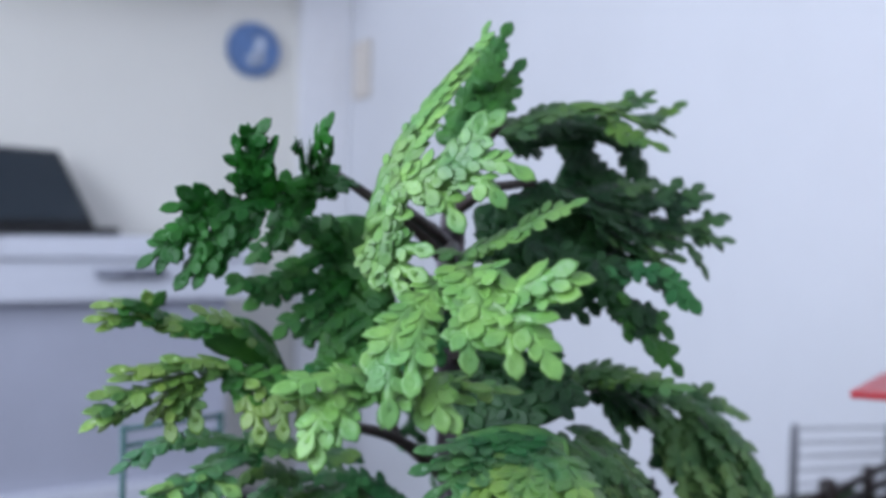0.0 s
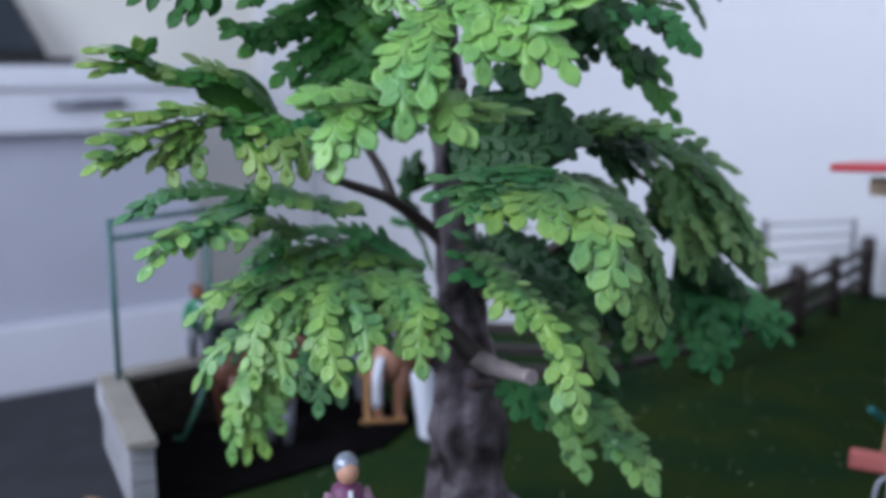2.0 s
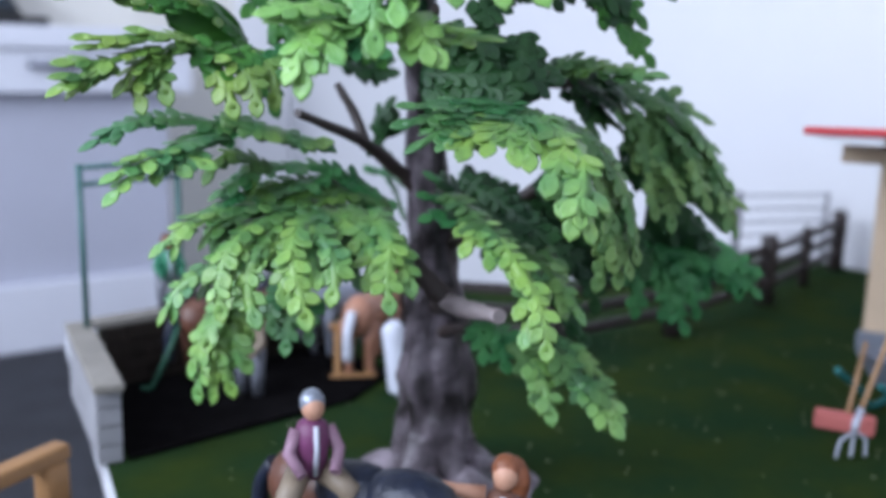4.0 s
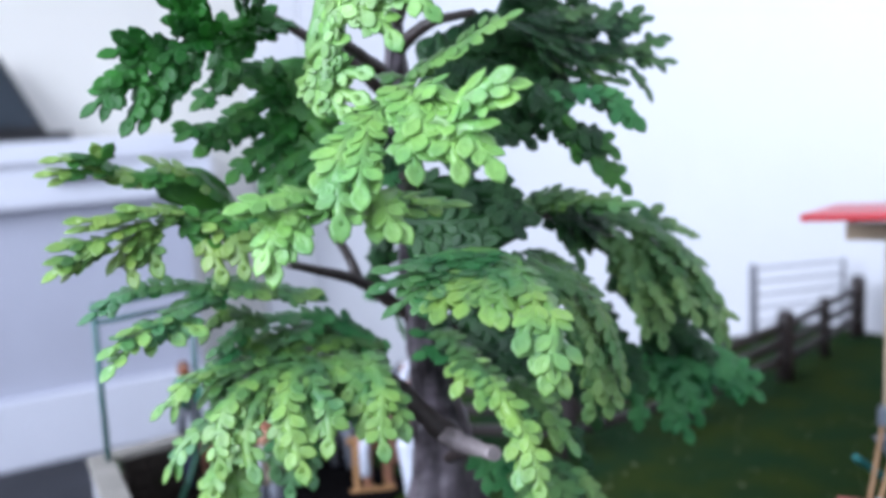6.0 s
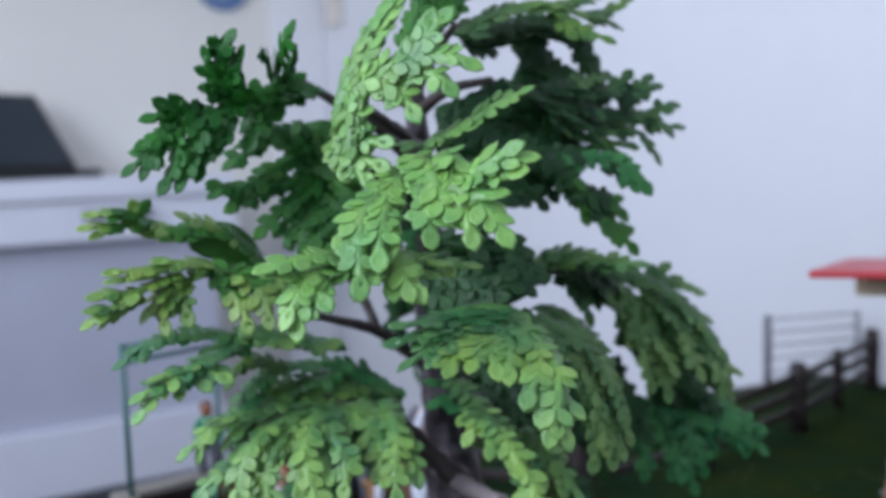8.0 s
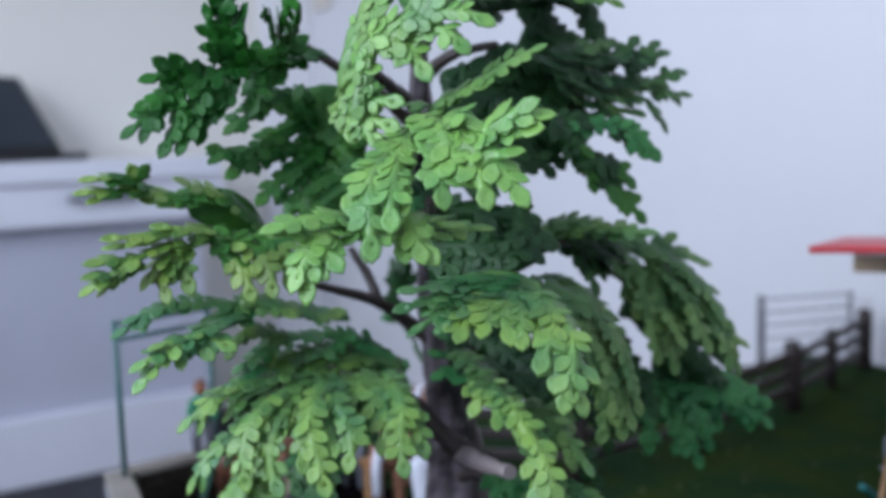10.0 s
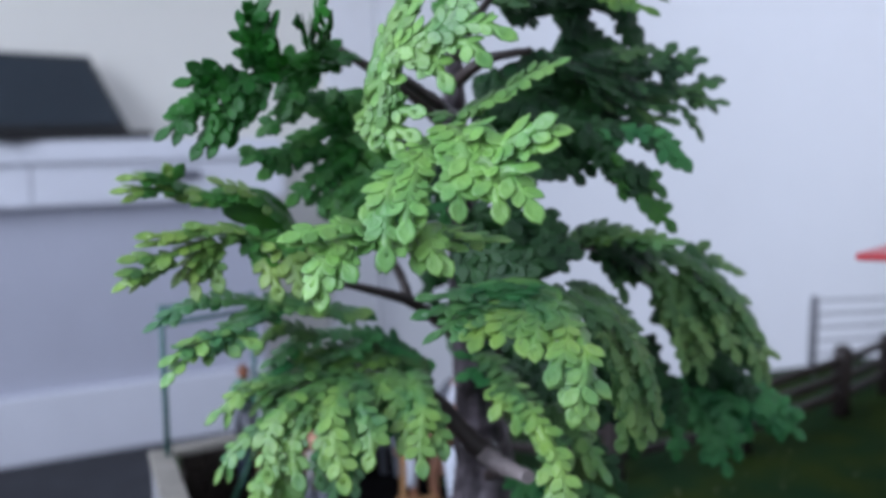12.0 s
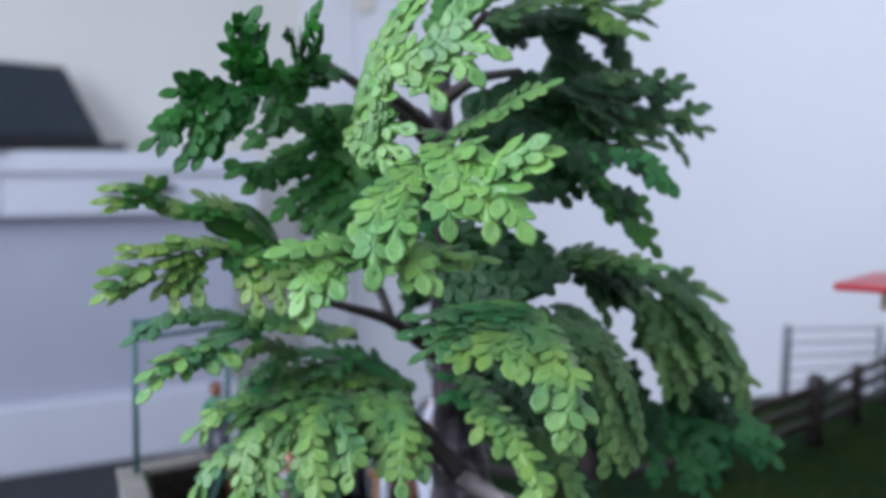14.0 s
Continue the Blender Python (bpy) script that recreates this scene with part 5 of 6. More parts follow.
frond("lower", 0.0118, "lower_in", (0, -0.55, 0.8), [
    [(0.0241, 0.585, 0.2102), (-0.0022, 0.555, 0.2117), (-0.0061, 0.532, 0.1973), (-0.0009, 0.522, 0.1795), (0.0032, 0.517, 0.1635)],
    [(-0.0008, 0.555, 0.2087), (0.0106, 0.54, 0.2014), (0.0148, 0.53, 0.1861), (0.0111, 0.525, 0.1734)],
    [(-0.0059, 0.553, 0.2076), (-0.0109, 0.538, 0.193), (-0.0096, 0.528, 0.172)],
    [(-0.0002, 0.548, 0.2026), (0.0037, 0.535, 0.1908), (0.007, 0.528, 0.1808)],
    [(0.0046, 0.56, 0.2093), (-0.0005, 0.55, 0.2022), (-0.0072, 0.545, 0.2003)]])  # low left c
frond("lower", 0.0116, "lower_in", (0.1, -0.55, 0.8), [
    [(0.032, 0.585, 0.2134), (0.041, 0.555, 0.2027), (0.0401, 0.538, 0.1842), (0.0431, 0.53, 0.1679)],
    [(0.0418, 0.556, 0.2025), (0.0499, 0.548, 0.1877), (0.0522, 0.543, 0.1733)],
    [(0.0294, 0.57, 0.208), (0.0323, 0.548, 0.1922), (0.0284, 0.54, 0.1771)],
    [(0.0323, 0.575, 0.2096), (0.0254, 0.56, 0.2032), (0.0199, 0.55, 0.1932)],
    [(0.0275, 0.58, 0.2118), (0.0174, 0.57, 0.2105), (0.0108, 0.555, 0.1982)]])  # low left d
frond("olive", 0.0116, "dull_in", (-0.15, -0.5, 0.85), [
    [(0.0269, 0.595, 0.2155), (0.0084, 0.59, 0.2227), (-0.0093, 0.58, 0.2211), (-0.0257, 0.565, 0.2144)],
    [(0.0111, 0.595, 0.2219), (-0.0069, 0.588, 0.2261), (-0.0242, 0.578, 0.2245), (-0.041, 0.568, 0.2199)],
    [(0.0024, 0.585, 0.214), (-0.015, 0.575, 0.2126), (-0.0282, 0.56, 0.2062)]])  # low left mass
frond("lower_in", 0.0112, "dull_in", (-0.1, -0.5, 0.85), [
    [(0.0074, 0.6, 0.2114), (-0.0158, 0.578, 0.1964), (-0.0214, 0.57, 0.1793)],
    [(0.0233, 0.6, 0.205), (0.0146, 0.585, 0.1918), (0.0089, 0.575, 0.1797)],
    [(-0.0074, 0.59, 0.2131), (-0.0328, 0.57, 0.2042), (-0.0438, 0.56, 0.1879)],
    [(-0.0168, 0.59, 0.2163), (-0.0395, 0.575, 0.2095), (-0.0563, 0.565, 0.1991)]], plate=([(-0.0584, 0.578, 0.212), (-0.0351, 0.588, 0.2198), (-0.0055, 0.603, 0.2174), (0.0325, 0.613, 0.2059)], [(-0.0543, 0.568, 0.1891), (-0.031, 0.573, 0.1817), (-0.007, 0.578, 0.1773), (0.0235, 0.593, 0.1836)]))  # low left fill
frond("teal", 0.0112, "teal_dark", (-0.1, -0.6, 0.7), [
    [(0.007, 0.6, 0.1853), (-0.0111, 0.585, 0.1691), (-0.0147, 0.58, 0.1508), (-0.0174, 0.577, 0.13)],
    [(-0.0038, 0.59, 0.1612), (-0.0052, 0.585, 0.1477), (-0.0033, 0.582, 0.1343)],
    [(0.0069, 0.6, 0.182), (0.0174, 0.597, 0.176), (0.0238, 0.595, 0.1639)],
    [(-0.0174, 0.585, 0.1691), (-0.025, 0.58, 0.1574), (-0.022, 0.578, 0.1416)]])  # low left teal
frond("lower", 0.0128, "lower", (-0.3, -0.6, 0.7), [
    [(-0.0387, 0.6, 0.1719), (-0.0584, 0.6, 0.15), (-0.0667, 0.6, 0.1243), (-0.072, 0.6, 0.0935)],
    [(-0.0521, 0.6, 0.1432), (-0.0468, 0.6, 0.1261), (-0.0387, 0.6, 0.1122)],
    [(-0.0597, 0.6, 0.1347), (-0.0545, 0.6, 0.1139), (-0.0499, 0.6, 0.0971)],
    [(-0.0609, 0.6, 0.1432), (-0.0698, 0.6, 0.1278), (-0.0747, 0.6, 0.1087)],
    [(-0.0491, 0.6, 0.1517), (-0.043, 0.6, 0.1415), (-0.044, 0.6, 0.1295)],
    [(-0.0632, 0.6, 0.1278), (-0.0607, 0.6, 0.1104), (-0.0647, 0.6, 0.0946)]])  # low left tail
frond("lower", 0.0116, "teal", (-0.4, -0.5, 0.75), [
    [(-0.037, 0.575, 0.1954), (-0.0548, 0.562, 0.1837), (-0.0702, 0.557, 0.1725), (-0.0783, 0.553, 0.154)],
    [(-0.0554, 0.565, 0.1836), (-0.0617, 0.56, 0.1755), (-0.0667, 0.558, 0.1682)],
    [(-0.0622, 0.56, 0.1786), (-0.0699, 0.555, 0.169), (-0.0701, 0.553, 0.1556)],
    [(-0.0454, 0.57, 0.1918), (-0.0542, 0.565, 0.1773), (-0.0587, 0.562, 0.1656)]])  # low left g
frond("teal", 0.0112, "teal_dark", (-0.3, -0.45, 0.85), [
    [(0.0895, 0.52, 0.275), (0.07, 0.5, 0.2757), (0.0546, 0.4875, 0.2741), (0.0448, 0.484, 0.2758)],
    [(0.0895, 0.52, 0.275), (0.0699, 0.495, 0.271), (0.0571, 0.484, 0.2684), (0.0429, 0.479, 0.2654)],
    [(0.0908, 0.52, 0.2744), (0.0727, 0.49, 0.2679), (0.06, 0.4775, 0.2617), (0.0497, 0.4725, 0.2545)],
    [(0.0921, 0.52, 0.2739), (0.0771, 0.4875, 0.2662), (0.0687, 0.475, 0.2612), (0.0618, 0.47, 0.2557)],
    [(0.0908, 0.52, 0.275), (0.0778, 0.5025, 0.2725), (0.0647, 0.49, 0.2697), (0.0571, 0.48, 0.2619)],
    [(0.0948, 0.52, 0.2744), (0.0854, 0.5, 0.2702), (0.077, 0.485, 0.2639), (0.0667, 0.474, 0.2589)],
    [(0.1001, 0.52, 0.2744), (0.0931, 0.5, 0.2702), (0.0847, 0.49, 0.2672), (0.077, 0.485, 0.2652)]])  # mid right teal
frond("lower", 0.0116, "lower_in", (0.1, -0.4, 0.88), [
    [(0.0975, 0.52, 0.2734), (0.0831, 0.485, 0.2659), (0.0762, 0.47, 0.2594), (0.0722, 0.464, 0.2503)],
    [(0.0988, 0.52, 0.2734), (0.0893, 0.485, 0.2659), (0.0853, 0.47, 0.2601), (0.0819, 0.464, 0.2517)],
    [(0.1015, 0.52, 0.2734), (0.0939, 0.48, 0.2644), (0.0947, 0.4675, 0.258), (0.0913, 0.4625, 0.251)],
    [(0.1042, 0.52, 0.2726), (0.1015, 0.4775, 0.2634), (0.1009, 0.465, 0.2559), (0.1006, 0.46, 0.2484)],
    [(0.0982, 0.5, 0.2702), (0.1025, 0.48, 0.2632), (0.1084, 0.4675, 0.2561), (0.1088, 0.46, 0.2499)],
    [(0.1078, 0.495, 0.2706), (0.1155, 0.4675, 0.2597), (0.1104, 0.455, 0.2494), (0.1075, 0.4515, 0.2394)],
    [(0.1103, 0.495, 0.2706), (0.1223, 0.465, 0.2564), (0.1206, 0.451, 0.2418), (0.1163, 0.445, 0.2241)],
    [(0.1193, 0.4535, 0.2426), (0.1238, 0.45, 0.2326), (0.1242, 0.4475, 0.2212)],
    [(0.1194, 0.46, 0.2499), (0.1276, 0.4575, 0.2408), (0.131, 0.456, 0.2319)]], plate=([(0.0616, 0.528, 0.2706), (0.0801, 0.543, 0.2729), (0.1002, 0.548, 0.2732), (0.1145, 0.548, 0.2676)], [(0.0614, 0.513, 0.2591), (0.0786, 0.513, 0.2565), (0.0972, 0.513, 0.256), (0.1159, 0.513, 0.2528)]))  # mid right
frond("lower", 0.0116, "lower_in", (0.1, -0.4, 0.88), [
    [(0.1134, 0.46, 0.2523), (0.115, 0.4525, 0.2415), (0.1079, 0.45, 0.2337)],
    [(0.0767, 0.48, 0.2619), (0.0702, 0.471, 0.2585), (0.0653, 0.4675, 0.2565)]])  # mid right
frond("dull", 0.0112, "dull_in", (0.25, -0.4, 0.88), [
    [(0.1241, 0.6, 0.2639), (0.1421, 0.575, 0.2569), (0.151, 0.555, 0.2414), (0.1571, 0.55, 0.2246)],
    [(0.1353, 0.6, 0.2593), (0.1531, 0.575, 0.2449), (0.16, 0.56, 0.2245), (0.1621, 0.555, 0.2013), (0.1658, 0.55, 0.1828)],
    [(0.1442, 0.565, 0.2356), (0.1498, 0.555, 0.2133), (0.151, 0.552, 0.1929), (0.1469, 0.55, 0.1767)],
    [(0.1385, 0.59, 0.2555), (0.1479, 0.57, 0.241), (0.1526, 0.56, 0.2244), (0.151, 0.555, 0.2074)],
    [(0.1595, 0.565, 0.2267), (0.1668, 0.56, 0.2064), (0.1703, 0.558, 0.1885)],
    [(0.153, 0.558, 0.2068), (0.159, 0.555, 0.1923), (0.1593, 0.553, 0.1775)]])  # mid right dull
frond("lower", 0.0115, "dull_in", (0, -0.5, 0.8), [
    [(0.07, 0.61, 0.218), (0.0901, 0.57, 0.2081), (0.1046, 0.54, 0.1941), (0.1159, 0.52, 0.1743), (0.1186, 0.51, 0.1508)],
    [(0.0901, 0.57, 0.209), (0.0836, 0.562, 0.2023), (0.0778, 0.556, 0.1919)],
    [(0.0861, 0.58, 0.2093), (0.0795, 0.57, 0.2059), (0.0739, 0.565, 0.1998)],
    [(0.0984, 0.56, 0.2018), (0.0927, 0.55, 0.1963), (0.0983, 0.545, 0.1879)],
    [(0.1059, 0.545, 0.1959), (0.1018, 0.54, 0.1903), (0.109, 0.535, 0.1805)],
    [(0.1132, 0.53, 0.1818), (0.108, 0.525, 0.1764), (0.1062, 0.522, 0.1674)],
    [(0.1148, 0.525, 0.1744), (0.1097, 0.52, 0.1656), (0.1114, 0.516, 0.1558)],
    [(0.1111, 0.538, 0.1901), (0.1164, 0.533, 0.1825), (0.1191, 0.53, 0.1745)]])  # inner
# darker green than the outer spray, shade put into the colour
frond("leafy", 0.0108, "dull_in", (0.2, -0.5, 0.8), [
    [(0.1096, 0.58, 0.1945), (0.1256, 0.565, 0.1831), (0.1366, 0.555, 0.1707), (0.1429, 0.55, 0.1579)],
    [(0.1283, 0.565, 0.1759), (0.1315, 0.56, 0.1678), (0.1295, 0.557, 0.1596)],
    [(0.1236, 0.58, 0.193), (0.13, 0.575, 0.1852), (0.1366, 0.57, 0.1778)],
    [(0.1364, 0.558, 0.1731), (0.1333, 0.556, 0.1674), (0.1348, 0.555, 0.163)]])  # inner back
frond("teal_dark", 0.0112, "dark", (-0.2, -0.6, 0.8), [
    [(0.0786, 0.62, 0.2181), (0.0668, 0.615, 0.2248), (0.057, 0.61, 0.2288)],
    [(0.0786, 0.62, 0.2131), (0.0636, 0.612, 0.2154), (0.0531, 0.608, 0.218)],
    [(0.0817, 0.615, 0.209), (0.0667, 0.605, 0.2074), (0.0547, 0.6, 0.2024)],
    [(0.0864, 0.61, 0.2059), (0.0762, 0.6, 0.2044), (0.0687, 0.595, 0.1982)]])  # inner teal
# dark backing of the inner spray, shade put into its colour
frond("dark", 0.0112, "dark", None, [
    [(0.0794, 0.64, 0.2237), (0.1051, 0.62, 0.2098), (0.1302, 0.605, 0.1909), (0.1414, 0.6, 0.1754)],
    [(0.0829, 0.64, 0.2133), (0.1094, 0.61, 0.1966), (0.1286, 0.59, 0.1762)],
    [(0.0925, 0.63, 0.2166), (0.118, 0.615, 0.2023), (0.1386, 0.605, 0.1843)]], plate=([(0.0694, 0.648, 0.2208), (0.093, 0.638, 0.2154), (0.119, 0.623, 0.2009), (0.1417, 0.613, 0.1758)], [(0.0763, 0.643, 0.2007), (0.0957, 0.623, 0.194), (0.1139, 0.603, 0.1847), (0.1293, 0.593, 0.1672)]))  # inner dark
# low sprays coloured darker where the crown shades them
frond("leafy", 0.0118, "dull_in", (0.1, -0.55, 0.75), [
    [(0.1121, 0.6, 0.1348), (0.1199, 0.59, 0.1227), (0.1234, 0.585, 0.1142), (0.1192, 0.58, 0.1028)],
    [(0.1181, 0.6, 0.1321), (0.1272, 0.585, 0.1159), (0.1324, 0.575, 0.0932)],
    [(0.1247, 0.6, 0.1348), (0.1431, 0.585, 0.1227), (0.1558, 0.575, 0.1077), (0.1695, 0.565, 0.0905)],
    [(0.1499, 0.58, 0.116), (0.1497, 0.577, 0.1087), (0.1518, 0.575, 0.1044)],
    [(0.1528, 0.577, 0.1104), (0.1566, 0.573, 0.1018), (0.1634, 0.57, 0.0939)],
    [(0.1515, 0.58, 0.1177), (0.1637, 0.575, 0.1088), (0.1704, 0.57, 0.0928)],
    [(0.1381, 0.588, 0.1234), (0.143, 0.583, 0.1166), (0.1479, 0.58, 0.1116)]])  # low
frond("teal_dark", 0.0112, "teal_dark", (-0.1, -0.6, 0.75), [
    [(0.0903, 0.63, 0.1363), (0.0949, 0.62, 0.1278), (0.0934, 0.61, 0.1169)],
    [(0.0986, 0.625, 0.1324), (0.1053, 0.61, 0.1247), (0.108, 0.6, 0.114)],
    [(0.0889, 0.635, 0.1348), (0.1068, 0.62, 0.1321), (0.1254, 0.605, 0.1298)],
    [(0.0938, 0.63, 0.1327), (0.0883, 0.625, 0.1306), (0.0857, 0.62, 0.1285)]])  # low teal
frond("dull", 0.011, "dull_in", (0.1, -0.5, 0.8), [
    [(0.1254, 0.605, 0.1298), (0.1415, 0.6, 0.1245), (0.1565, 0.59, 0.1176), (0.1665, 0.58, 0.1041)],
    [(0.1292, 0.61, 0.1352), (0.148, 0.6, 0.1279), (0.1632, 0.59, 0.1141)],
    [(0.1216, 0.6, 0.1245), (0.1313, 0.595, 0.1123), (0.1375, 0.59, 0.1003)]])  # low dull
frond("dull", 0.011, "dull_in", (0.1, -0.4, 0.9), [
    [(0.1232, 0.61, 0.2867), (0.1403, 0.61, 0.2936), (0.1616, 0.605, 0.2906), (0.1906, 0.6, 0.2853)],
    [(0.1311, 0.61, 0.2852), (0.1429, 0.605, 0.2885), (0.1544, 0.6, 0.2895)],
    [(0.126, 0.62, 0.288), (0.1387, 0.62, 0.2927), (0.1548, 0.62, 0.2927)]])  # right arm
frond("leafy", 0.0115, "olive", (0, -0.45, 0.9), [
    [(0.1534, 0.603, 0.2901), (0.1662, 0.597, 0.2887), (0.1873, 0.592, 0.2862)],
    [(0.1607, 0.6, 0.2877), (0.1708, 0.596, 0.2857), (0.1809, 0.593, 0.2849)],
    [(0.14, 0.607, 0.2893), (0.1457, 0.603, 0.2885), (0.1499, 0.6, 0.2865)]])  # right arm tip
# underside of the arm, its shade painted as a darker leaf tone
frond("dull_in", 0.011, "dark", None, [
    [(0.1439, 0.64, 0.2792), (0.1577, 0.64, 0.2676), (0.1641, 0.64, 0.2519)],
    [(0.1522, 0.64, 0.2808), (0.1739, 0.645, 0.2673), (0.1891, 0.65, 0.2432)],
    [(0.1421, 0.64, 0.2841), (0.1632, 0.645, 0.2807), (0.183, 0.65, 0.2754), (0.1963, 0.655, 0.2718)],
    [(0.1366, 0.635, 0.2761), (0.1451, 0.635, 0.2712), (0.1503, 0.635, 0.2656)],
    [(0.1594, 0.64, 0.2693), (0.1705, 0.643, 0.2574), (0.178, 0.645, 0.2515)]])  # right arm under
frond("dull", 0.0114, "dull_in", (0.4, -0.55, 0.75), [
    [(0.1831, 0.65, 0.2738), (0.2051, 0.645, 0.265), (0.226, 0.645, 0.2454), (0.243, 0.65, 0.2207), (0.2506, 0.65, 0.1871)],
    [(0.2011, 0.66, 0.2698), (0.209, 0.665, 0.2747), (0.2153, 0.67, 0.278)],
    [(0.2053, 0.66, 0.2688), (0.225, 0.67, 0.2634), (0.2406, 0.68, 0.2548)],
    [(0.1945, 0.645, 0.2606), (0.1973, 0.635, 0.2397), (0.2058, 0.625, 0.2225), (0.2078, 0.62, 0.2116)],
    [(0.1985, 0.645, 0.2623), (0.2132, 0.635, 0.2431), (0.2227, 0.63, 0.2201), (0.226, 0.628, 0.2069)],
    [(0.2112, 0.65, 0.2586), (0.2316, 0.65, 0.2346), (0.2485, 0.65, 0.2165)],
    [(0.2245, 0.65, 0.2381), (0.2433, 0.65, 0.2155), (0.259, 0.655, 0.2051)],
    [(0.2304, 0.645, 0.2318), (0.2406, 0.64, 0.21), (0.2395, 0.637, 0.1928)],
    [(0.1884, 0.645, 0.2606), (0.189, 0.64, 0.2476), (0.1918, 0.637, 0.2375)]], plate=([(0.1901, 0.673, 0.2691), (0.2153, 0.673, 0.2621), (0.2381, 0.673, 0.2391), (0.2551, 0.675, 0.2099)], [(0.1993, 0.668, 0.2395), (0.2126, 0.663, 0.2153), (0.2304, 0.663, 0.2027), (0.2475, 0.663, 0.1882)]))  # right arm b
frond("dull", 0.0114, "dull_in", (0.4, -0.55, 0.75), [
    [(0.1917, 0.643, 0.2541), (0.201, 0.635, 0.233), (0.2051, 0.63, 0.2215)],
    [(0.2088, 0.645, 0.2488), (0.218, 0.637, 0.2293), (0.2183, 0.632, 0.213)],
    [(0.218, 0.655, 0.2548), (0.234, 0.66, 0.2439), (0.2386, 0.662, 0.236)]])  # right arm b
frond("dark", 0.0112, "dark", None, [
    [(0.183, 0.69, 0.228), (0.204, 0.69, 0.2142), (0.2274, 0.69, 0.1944), (0.2508, 0.69, 0.1792)],
    [(0.186, 0.69, 0.2427), (0.2004, 0.69, 0.2261), (0.2138, 0.69, 0.2038), (0.2249, 0.69, 0.1734)],
    [(0.1782, 0.69, 0.2112), (0.1868, 0.69, 0.1848), (0.203, 0.69, 0.1599)],
    [(0.2194, 0.69, 0.2038), (0.2392, 0.69, 0.1849), (0.2517, 0.69, 0.1658)]], plate=([(0.2062, 0.703, 0.2283), (0.2226, 0.703, 0.2055), (0.2389, 0.703, 0.1863), (0.2591, 0.703, 0.1708)], [(0.2048, 0.703, 0.1824), (0.2131, 0.703, 0.1707), (0.2325, 0.703, 0.1668), (0.2519, 0.703, 0.1629)]))  # right inner dark
frond("teal_dark", 0.0118, "teal_dark", None, [
    [(0.2124, 0.7, 0.1694), (0.2393, 0.7, 0.1667), (0.2647, 0.7, 0.1589), (0.2886, 0.7, 0.1367)],
    [(0.251, 0.7, 0.1636), (0.2742, 0.7, 0.1597), (0.2871, 0.7, 0.1518)],
    [(0.2628, 0.7, 0.1589), (0.272, 0.7, 0.1478), (0.2703, 0.7, 0.1343)],
    [(0.2363, 0.7, 0.1667), (0.2487, 0.7, 0.1518), (0.2498, 0.7, 0.1343)],
    [(0.205, 0.7, 0.1655), (0.2205, 0.695, 0.1529), (0.2271, 0.69, 0.1346), (0.236, 0.69, 0.1132)],
    [(0.2213, 0.695, 0.1588), (0.2216, 0.69, 0.1385), (0.2171, 0.69, 0.1227)],
    [(0.2275, 0.695, 0.1627), (0.238, 0.69, 0.1424), (0.2423, 0.69, 0.1236)],
    [(0.1914, 0.69, 0.1657), (0.1997, 0.685, 0.1437), (0.1984, 0.685, 0.1242)],
    [(0.2549, 0.7, 0.1616), (0.2635, 0.7, 0.1478), (0.2602, 0.7, 0.1399)]], plate=([(0.1957, 0.713, 0.1766), (0.2266, 0.713, 0.1786), (0.2579, 0.713, 0.1758), (0.2804, 0.713, 0.1607)], [(0.1952, 0.703, 0.1431), (0.2261, 0.703, 0.1431), (0.2544, 0.708, 0.1479), (0.276, 0.708, 0.1439)]))  # far right
# sheets and sprays deep in the crown, coloured dark as painted shade
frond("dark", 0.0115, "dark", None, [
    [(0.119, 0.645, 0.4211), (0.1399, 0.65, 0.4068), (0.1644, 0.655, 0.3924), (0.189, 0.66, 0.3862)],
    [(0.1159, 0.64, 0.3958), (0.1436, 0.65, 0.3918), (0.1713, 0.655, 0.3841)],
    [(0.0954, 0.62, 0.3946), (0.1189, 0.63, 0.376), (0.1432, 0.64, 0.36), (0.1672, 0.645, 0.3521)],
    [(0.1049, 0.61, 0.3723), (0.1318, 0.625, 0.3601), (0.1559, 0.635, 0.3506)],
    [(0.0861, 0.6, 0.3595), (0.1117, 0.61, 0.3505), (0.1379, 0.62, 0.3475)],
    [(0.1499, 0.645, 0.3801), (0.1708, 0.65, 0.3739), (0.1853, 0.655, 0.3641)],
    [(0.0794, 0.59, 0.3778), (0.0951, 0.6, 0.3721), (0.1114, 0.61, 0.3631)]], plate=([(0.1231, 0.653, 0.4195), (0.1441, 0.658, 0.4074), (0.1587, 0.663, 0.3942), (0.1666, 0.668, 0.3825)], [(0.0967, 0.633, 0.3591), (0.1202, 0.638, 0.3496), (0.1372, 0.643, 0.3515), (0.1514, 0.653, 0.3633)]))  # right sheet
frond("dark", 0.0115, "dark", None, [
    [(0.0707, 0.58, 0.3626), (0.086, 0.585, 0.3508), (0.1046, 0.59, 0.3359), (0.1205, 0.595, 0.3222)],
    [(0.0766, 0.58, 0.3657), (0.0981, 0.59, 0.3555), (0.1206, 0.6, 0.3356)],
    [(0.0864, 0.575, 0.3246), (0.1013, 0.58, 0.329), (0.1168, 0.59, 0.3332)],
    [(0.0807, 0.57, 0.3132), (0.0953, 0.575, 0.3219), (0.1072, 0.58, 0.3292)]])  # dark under
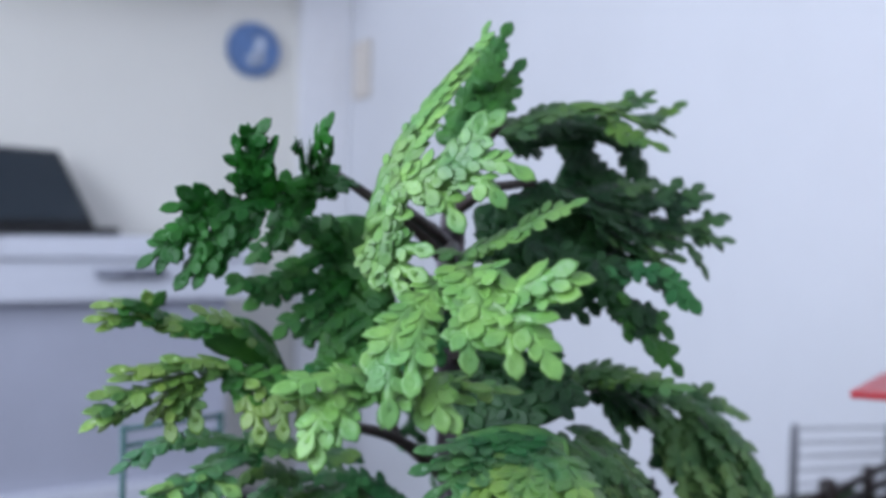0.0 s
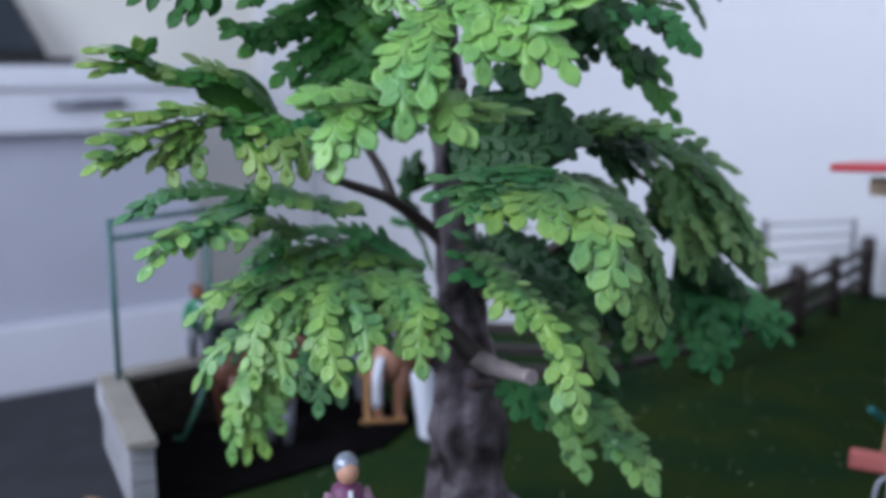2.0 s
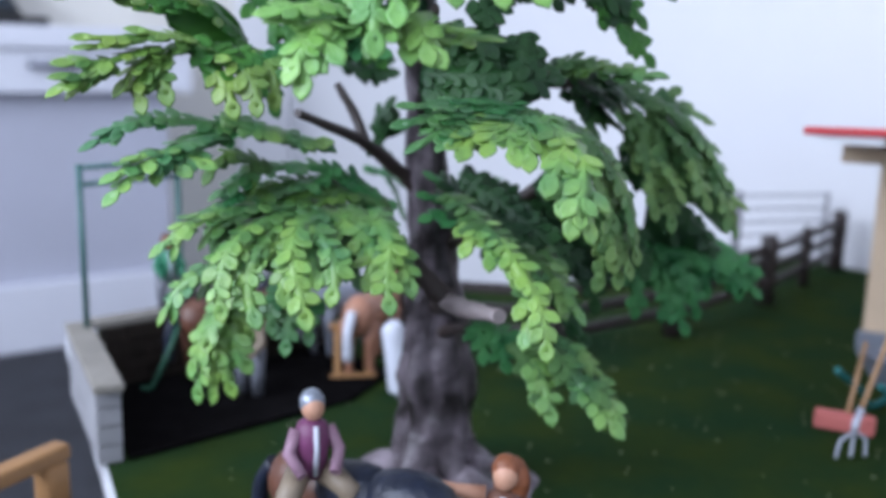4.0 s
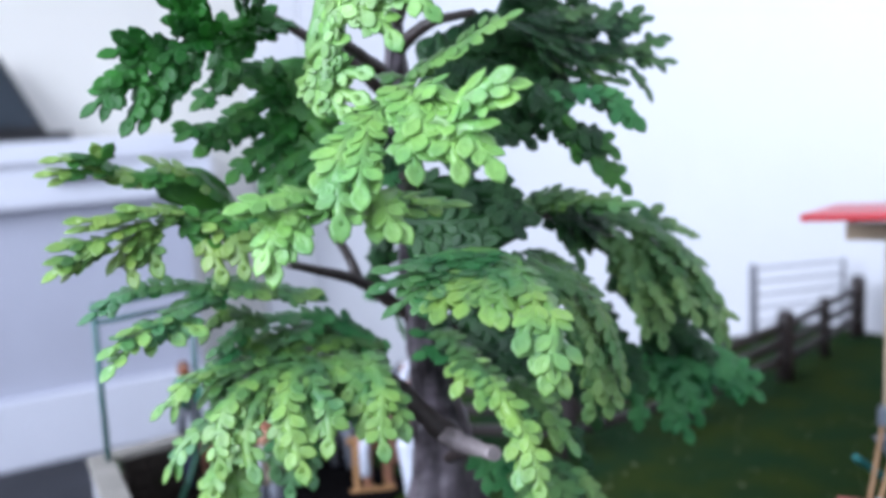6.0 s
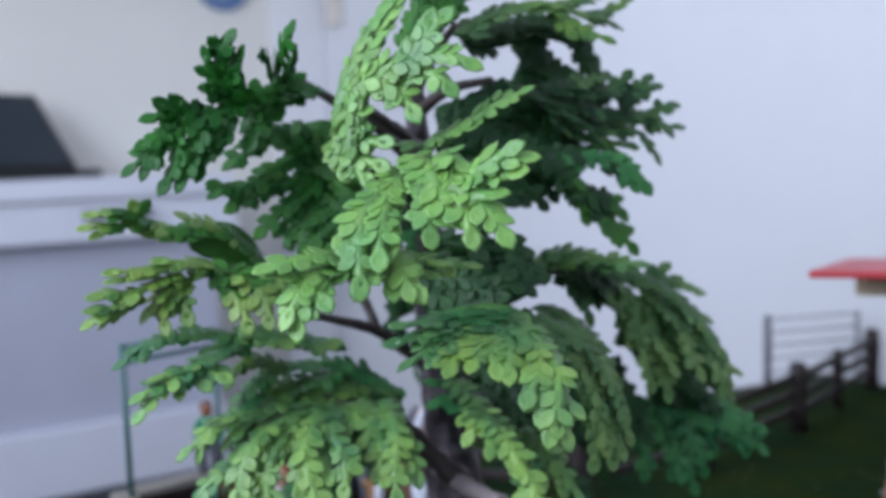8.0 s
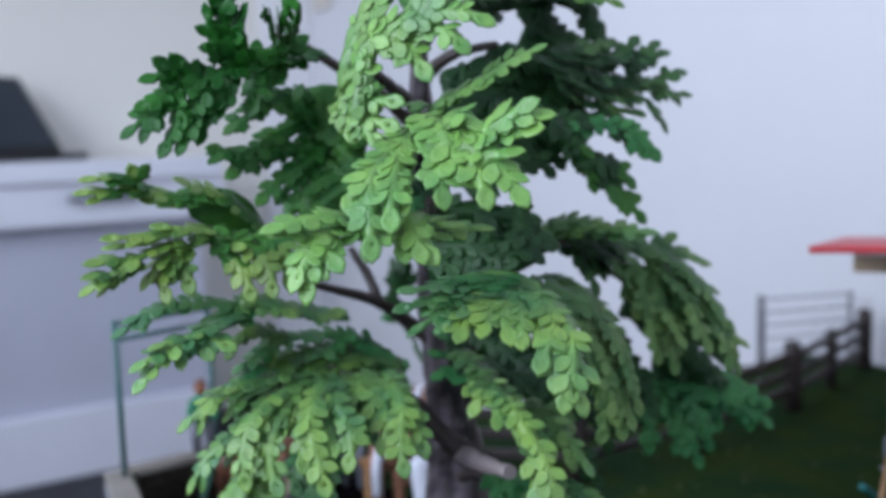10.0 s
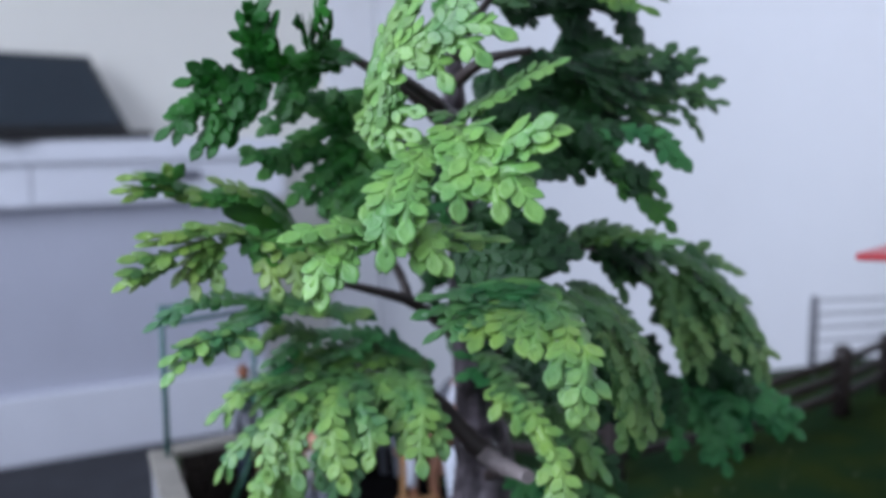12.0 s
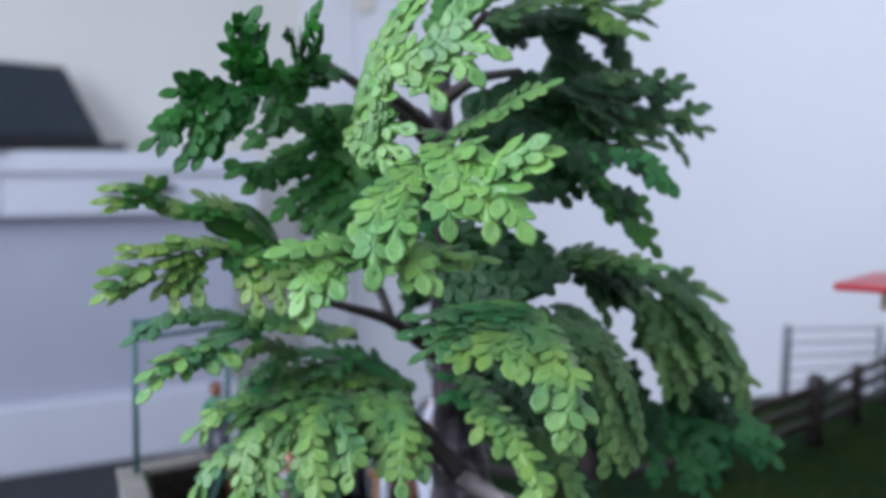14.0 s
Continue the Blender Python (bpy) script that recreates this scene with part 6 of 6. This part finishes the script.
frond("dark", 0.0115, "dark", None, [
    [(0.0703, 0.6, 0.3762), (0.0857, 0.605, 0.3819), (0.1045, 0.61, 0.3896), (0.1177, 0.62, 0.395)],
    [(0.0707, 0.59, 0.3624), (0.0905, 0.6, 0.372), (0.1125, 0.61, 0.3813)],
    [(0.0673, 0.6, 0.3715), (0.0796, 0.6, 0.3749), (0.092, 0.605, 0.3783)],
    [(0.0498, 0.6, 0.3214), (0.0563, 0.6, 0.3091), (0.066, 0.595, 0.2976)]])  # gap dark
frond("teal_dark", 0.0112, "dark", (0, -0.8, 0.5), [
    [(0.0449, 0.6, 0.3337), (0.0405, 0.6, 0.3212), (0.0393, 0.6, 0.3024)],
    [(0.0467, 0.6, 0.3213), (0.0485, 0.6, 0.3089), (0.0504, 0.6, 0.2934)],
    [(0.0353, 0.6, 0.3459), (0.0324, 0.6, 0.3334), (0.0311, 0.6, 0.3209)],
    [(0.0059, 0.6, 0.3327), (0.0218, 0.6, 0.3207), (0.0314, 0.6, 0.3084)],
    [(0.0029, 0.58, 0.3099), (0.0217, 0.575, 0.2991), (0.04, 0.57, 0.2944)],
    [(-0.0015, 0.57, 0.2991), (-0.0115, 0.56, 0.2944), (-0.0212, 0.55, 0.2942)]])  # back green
# added dark fill below the dome, painted as shade
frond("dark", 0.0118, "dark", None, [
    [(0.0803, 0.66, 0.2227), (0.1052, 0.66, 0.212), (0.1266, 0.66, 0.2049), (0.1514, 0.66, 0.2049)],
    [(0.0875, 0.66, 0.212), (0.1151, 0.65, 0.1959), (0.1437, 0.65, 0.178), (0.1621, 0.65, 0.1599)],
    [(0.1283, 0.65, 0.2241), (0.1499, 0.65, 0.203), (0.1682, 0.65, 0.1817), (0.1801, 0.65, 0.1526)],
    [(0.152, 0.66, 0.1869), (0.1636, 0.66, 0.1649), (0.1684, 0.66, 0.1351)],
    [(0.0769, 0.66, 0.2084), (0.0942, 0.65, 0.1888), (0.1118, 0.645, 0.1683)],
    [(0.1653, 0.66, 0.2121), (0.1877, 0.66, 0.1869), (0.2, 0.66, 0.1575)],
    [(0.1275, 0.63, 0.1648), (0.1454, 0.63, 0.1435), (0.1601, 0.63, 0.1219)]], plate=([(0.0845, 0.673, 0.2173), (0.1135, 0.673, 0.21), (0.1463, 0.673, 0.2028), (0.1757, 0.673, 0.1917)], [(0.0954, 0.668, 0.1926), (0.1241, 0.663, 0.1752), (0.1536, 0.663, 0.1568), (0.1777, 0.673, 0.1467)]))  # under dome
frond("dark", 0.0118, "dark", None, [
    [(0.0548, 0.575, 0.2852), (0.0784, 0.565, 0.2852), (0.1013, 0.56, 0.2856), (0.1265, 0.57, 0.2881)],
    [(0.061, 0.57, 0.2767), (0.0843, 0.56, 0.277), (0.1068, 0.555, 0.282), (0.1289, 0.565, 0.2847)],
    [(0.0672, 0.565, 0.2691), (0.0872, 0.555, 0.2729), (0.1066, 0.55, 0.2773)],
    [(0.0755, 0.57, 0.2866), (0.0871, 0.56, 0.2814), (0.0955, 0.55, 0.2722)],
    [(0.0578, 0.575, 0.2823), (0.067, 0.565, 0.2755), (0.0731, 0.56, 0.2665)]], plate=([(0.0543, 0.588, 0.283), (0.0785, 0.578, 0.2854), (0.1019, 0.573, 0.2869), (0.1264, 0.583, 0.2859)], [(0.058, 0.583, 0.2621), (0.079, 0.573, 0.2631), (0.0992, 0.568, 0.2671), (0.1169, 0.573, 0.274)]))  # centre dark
frond("teal", 0.0115, "teal_dark", None, [
    [(0.0854, 0.77, 0.2077), (0.107, 0.78, 0.2064), (0.1197, 0.78, 0.2021)],
    [(0.0855, 0.77, 0.1951), (0.1052, 0.78, 0.1872), (0.118, 0.78, 0.1842)],
    [(0.0937, 0.77, 0.2119), (0.1029, 0.78, 0.1979), (0.1094, 0.78, 0.185)],
    [(0.0152, 0.76, 0.2152), (0.0308, 0.76, 0.209), (0.0406, 0.76, 0.1903), (0.043, 0.76, 0.1757)],
    [(0.0275, 0.76, 0.2131), (0.0398, 0.76, 0.2049), (0.0459, 0.76, 0.1966)]])  # back low
frond("dark", 0.0112, "dark", None, [
    [(0.0306, 0.73, 0.2366), (0.0257, 0.73, 0.2502), (0.0374, 0.73, 0.2656)],
    [(0.0404, 0.73, 0.2405), (0.0346, 0.73, 0.2521), (0.0424, 0.73, 0.2598)],
    [(0.0209, 0.73, 0.2347), (0.0306, 0.73, 0.2269), (0.0384, 0.73, 0.228)],
    [(0.0044, 0.7, 0.2872), (0.0222, 0.71, 0.2833), (0.0409, 0.71, 0.2815)],
    [(-0.0064, 0.7, 0.298), (0.0149, 0.71, 0.2924), (0.0372, 0.71, 0.2906)]])  # back dark
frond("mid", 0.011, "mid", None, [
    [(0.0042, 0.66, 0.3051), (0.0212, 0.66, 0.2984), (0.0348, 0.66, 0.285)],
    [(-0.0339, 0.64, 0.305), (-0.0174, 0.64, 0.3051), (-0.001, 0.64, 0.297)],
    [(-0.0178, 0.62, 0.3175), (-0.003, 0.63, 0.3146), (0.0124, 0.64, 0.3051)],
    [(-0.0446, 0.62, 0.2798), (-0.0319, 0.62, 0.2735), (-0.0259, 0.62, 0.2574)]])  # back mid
# fill at the heart of the crown, shade painted into its leaves
frond("dark", 0.0118, "dark", None, [
    [(0.0668, 0.575, 0.3051), (0.0929, 0.57, 0.3018), (0.1214, 0.575, 0.2966)],
    [(0.0683, 0.575, 0.2951), (0.0946, 0.57, 0.2903), (0.1231, 0.575, 0.2893)],
    [(0.0727, 0.57, 0.2836), (0.0962, 0.57, 0.2822), (0.1203, 0.575, 0.2835)],
    [(0.0814, 0.575, 0.308), (0.0872, 0.57, 0.2952), (0.0885, 0.565, 0.2796)],
    [(0.105, 0.575, 0.3052), (0.1077, 0.57, 0.2923), (0.1095, 0.57, 0.2779)]], plate=([(0.0702, 0.588, 0.3052), (0.0879, 0.583, 0.3075), (0.1043, 0.583, 0.3037), (0.1216, 0.588, 0.297)], [(0.0717, 0.583, 0.2763), (0.088, 0.578, 0.2754), (0.1045, 0.578, 0.2766), (0.1199, 0.583, 0.2811)]))  # centre upper
frond("dull", 0.0114, "dull_in", (0.25, -0.45, 0.85), [
    [(0.1192, 0.55, 0.2661), (0.1423, 0.545, 0.2519), (0.1579, 0.545, 0.2296), (0.168, 0.55, 0.1967)],
    [(0.1316, 0.555, 0.2599), (0.1514, 0.55, 0.2381), (0.1621, 0.55, 0.2032)],
    [(0.11, 0.545, 0.2689), (0.1299, 0.54, 0.2551), (0.1468, 0.54, 0.2314), (0.1548, 0.54, 0.2096)],
    [(0.1438, 0.54, 0.2316), (0.1519, 0.54, 0.2128), (0.1554, 0.54, 0.188)]])  # dome flank
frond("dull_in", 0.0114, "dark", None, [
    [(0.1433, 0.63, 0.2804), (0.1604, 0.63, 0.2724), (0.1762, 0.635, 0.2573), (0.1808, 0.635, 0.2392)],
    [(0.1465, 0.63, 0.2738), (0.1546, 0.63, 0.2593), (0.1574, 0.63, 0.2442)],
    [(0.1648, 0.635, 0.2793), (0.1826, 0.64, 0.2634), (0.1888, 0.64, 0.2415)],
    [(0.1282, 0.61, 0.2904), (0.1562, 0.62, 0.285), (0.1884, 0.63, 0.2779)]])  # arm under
frond("dull", 0.0114, "dull_in", (0.2, -0.55, 0.8), [
    [(0.185, 0.635, 0.2569), (0.1901, 0.63, 0.2325), (0.195, 0.625, 0.2014)],
    [(0.1964, 0.64, 0.2555), (0.2032, 0.635, 0.2273), (0.2062, 0.63, 0.1941)],
    [(0.18, 0.635, 0.2643), (0.1827, 0.635, 0.2427), (0.183, 0.63, 0.2294)]])  # arm left
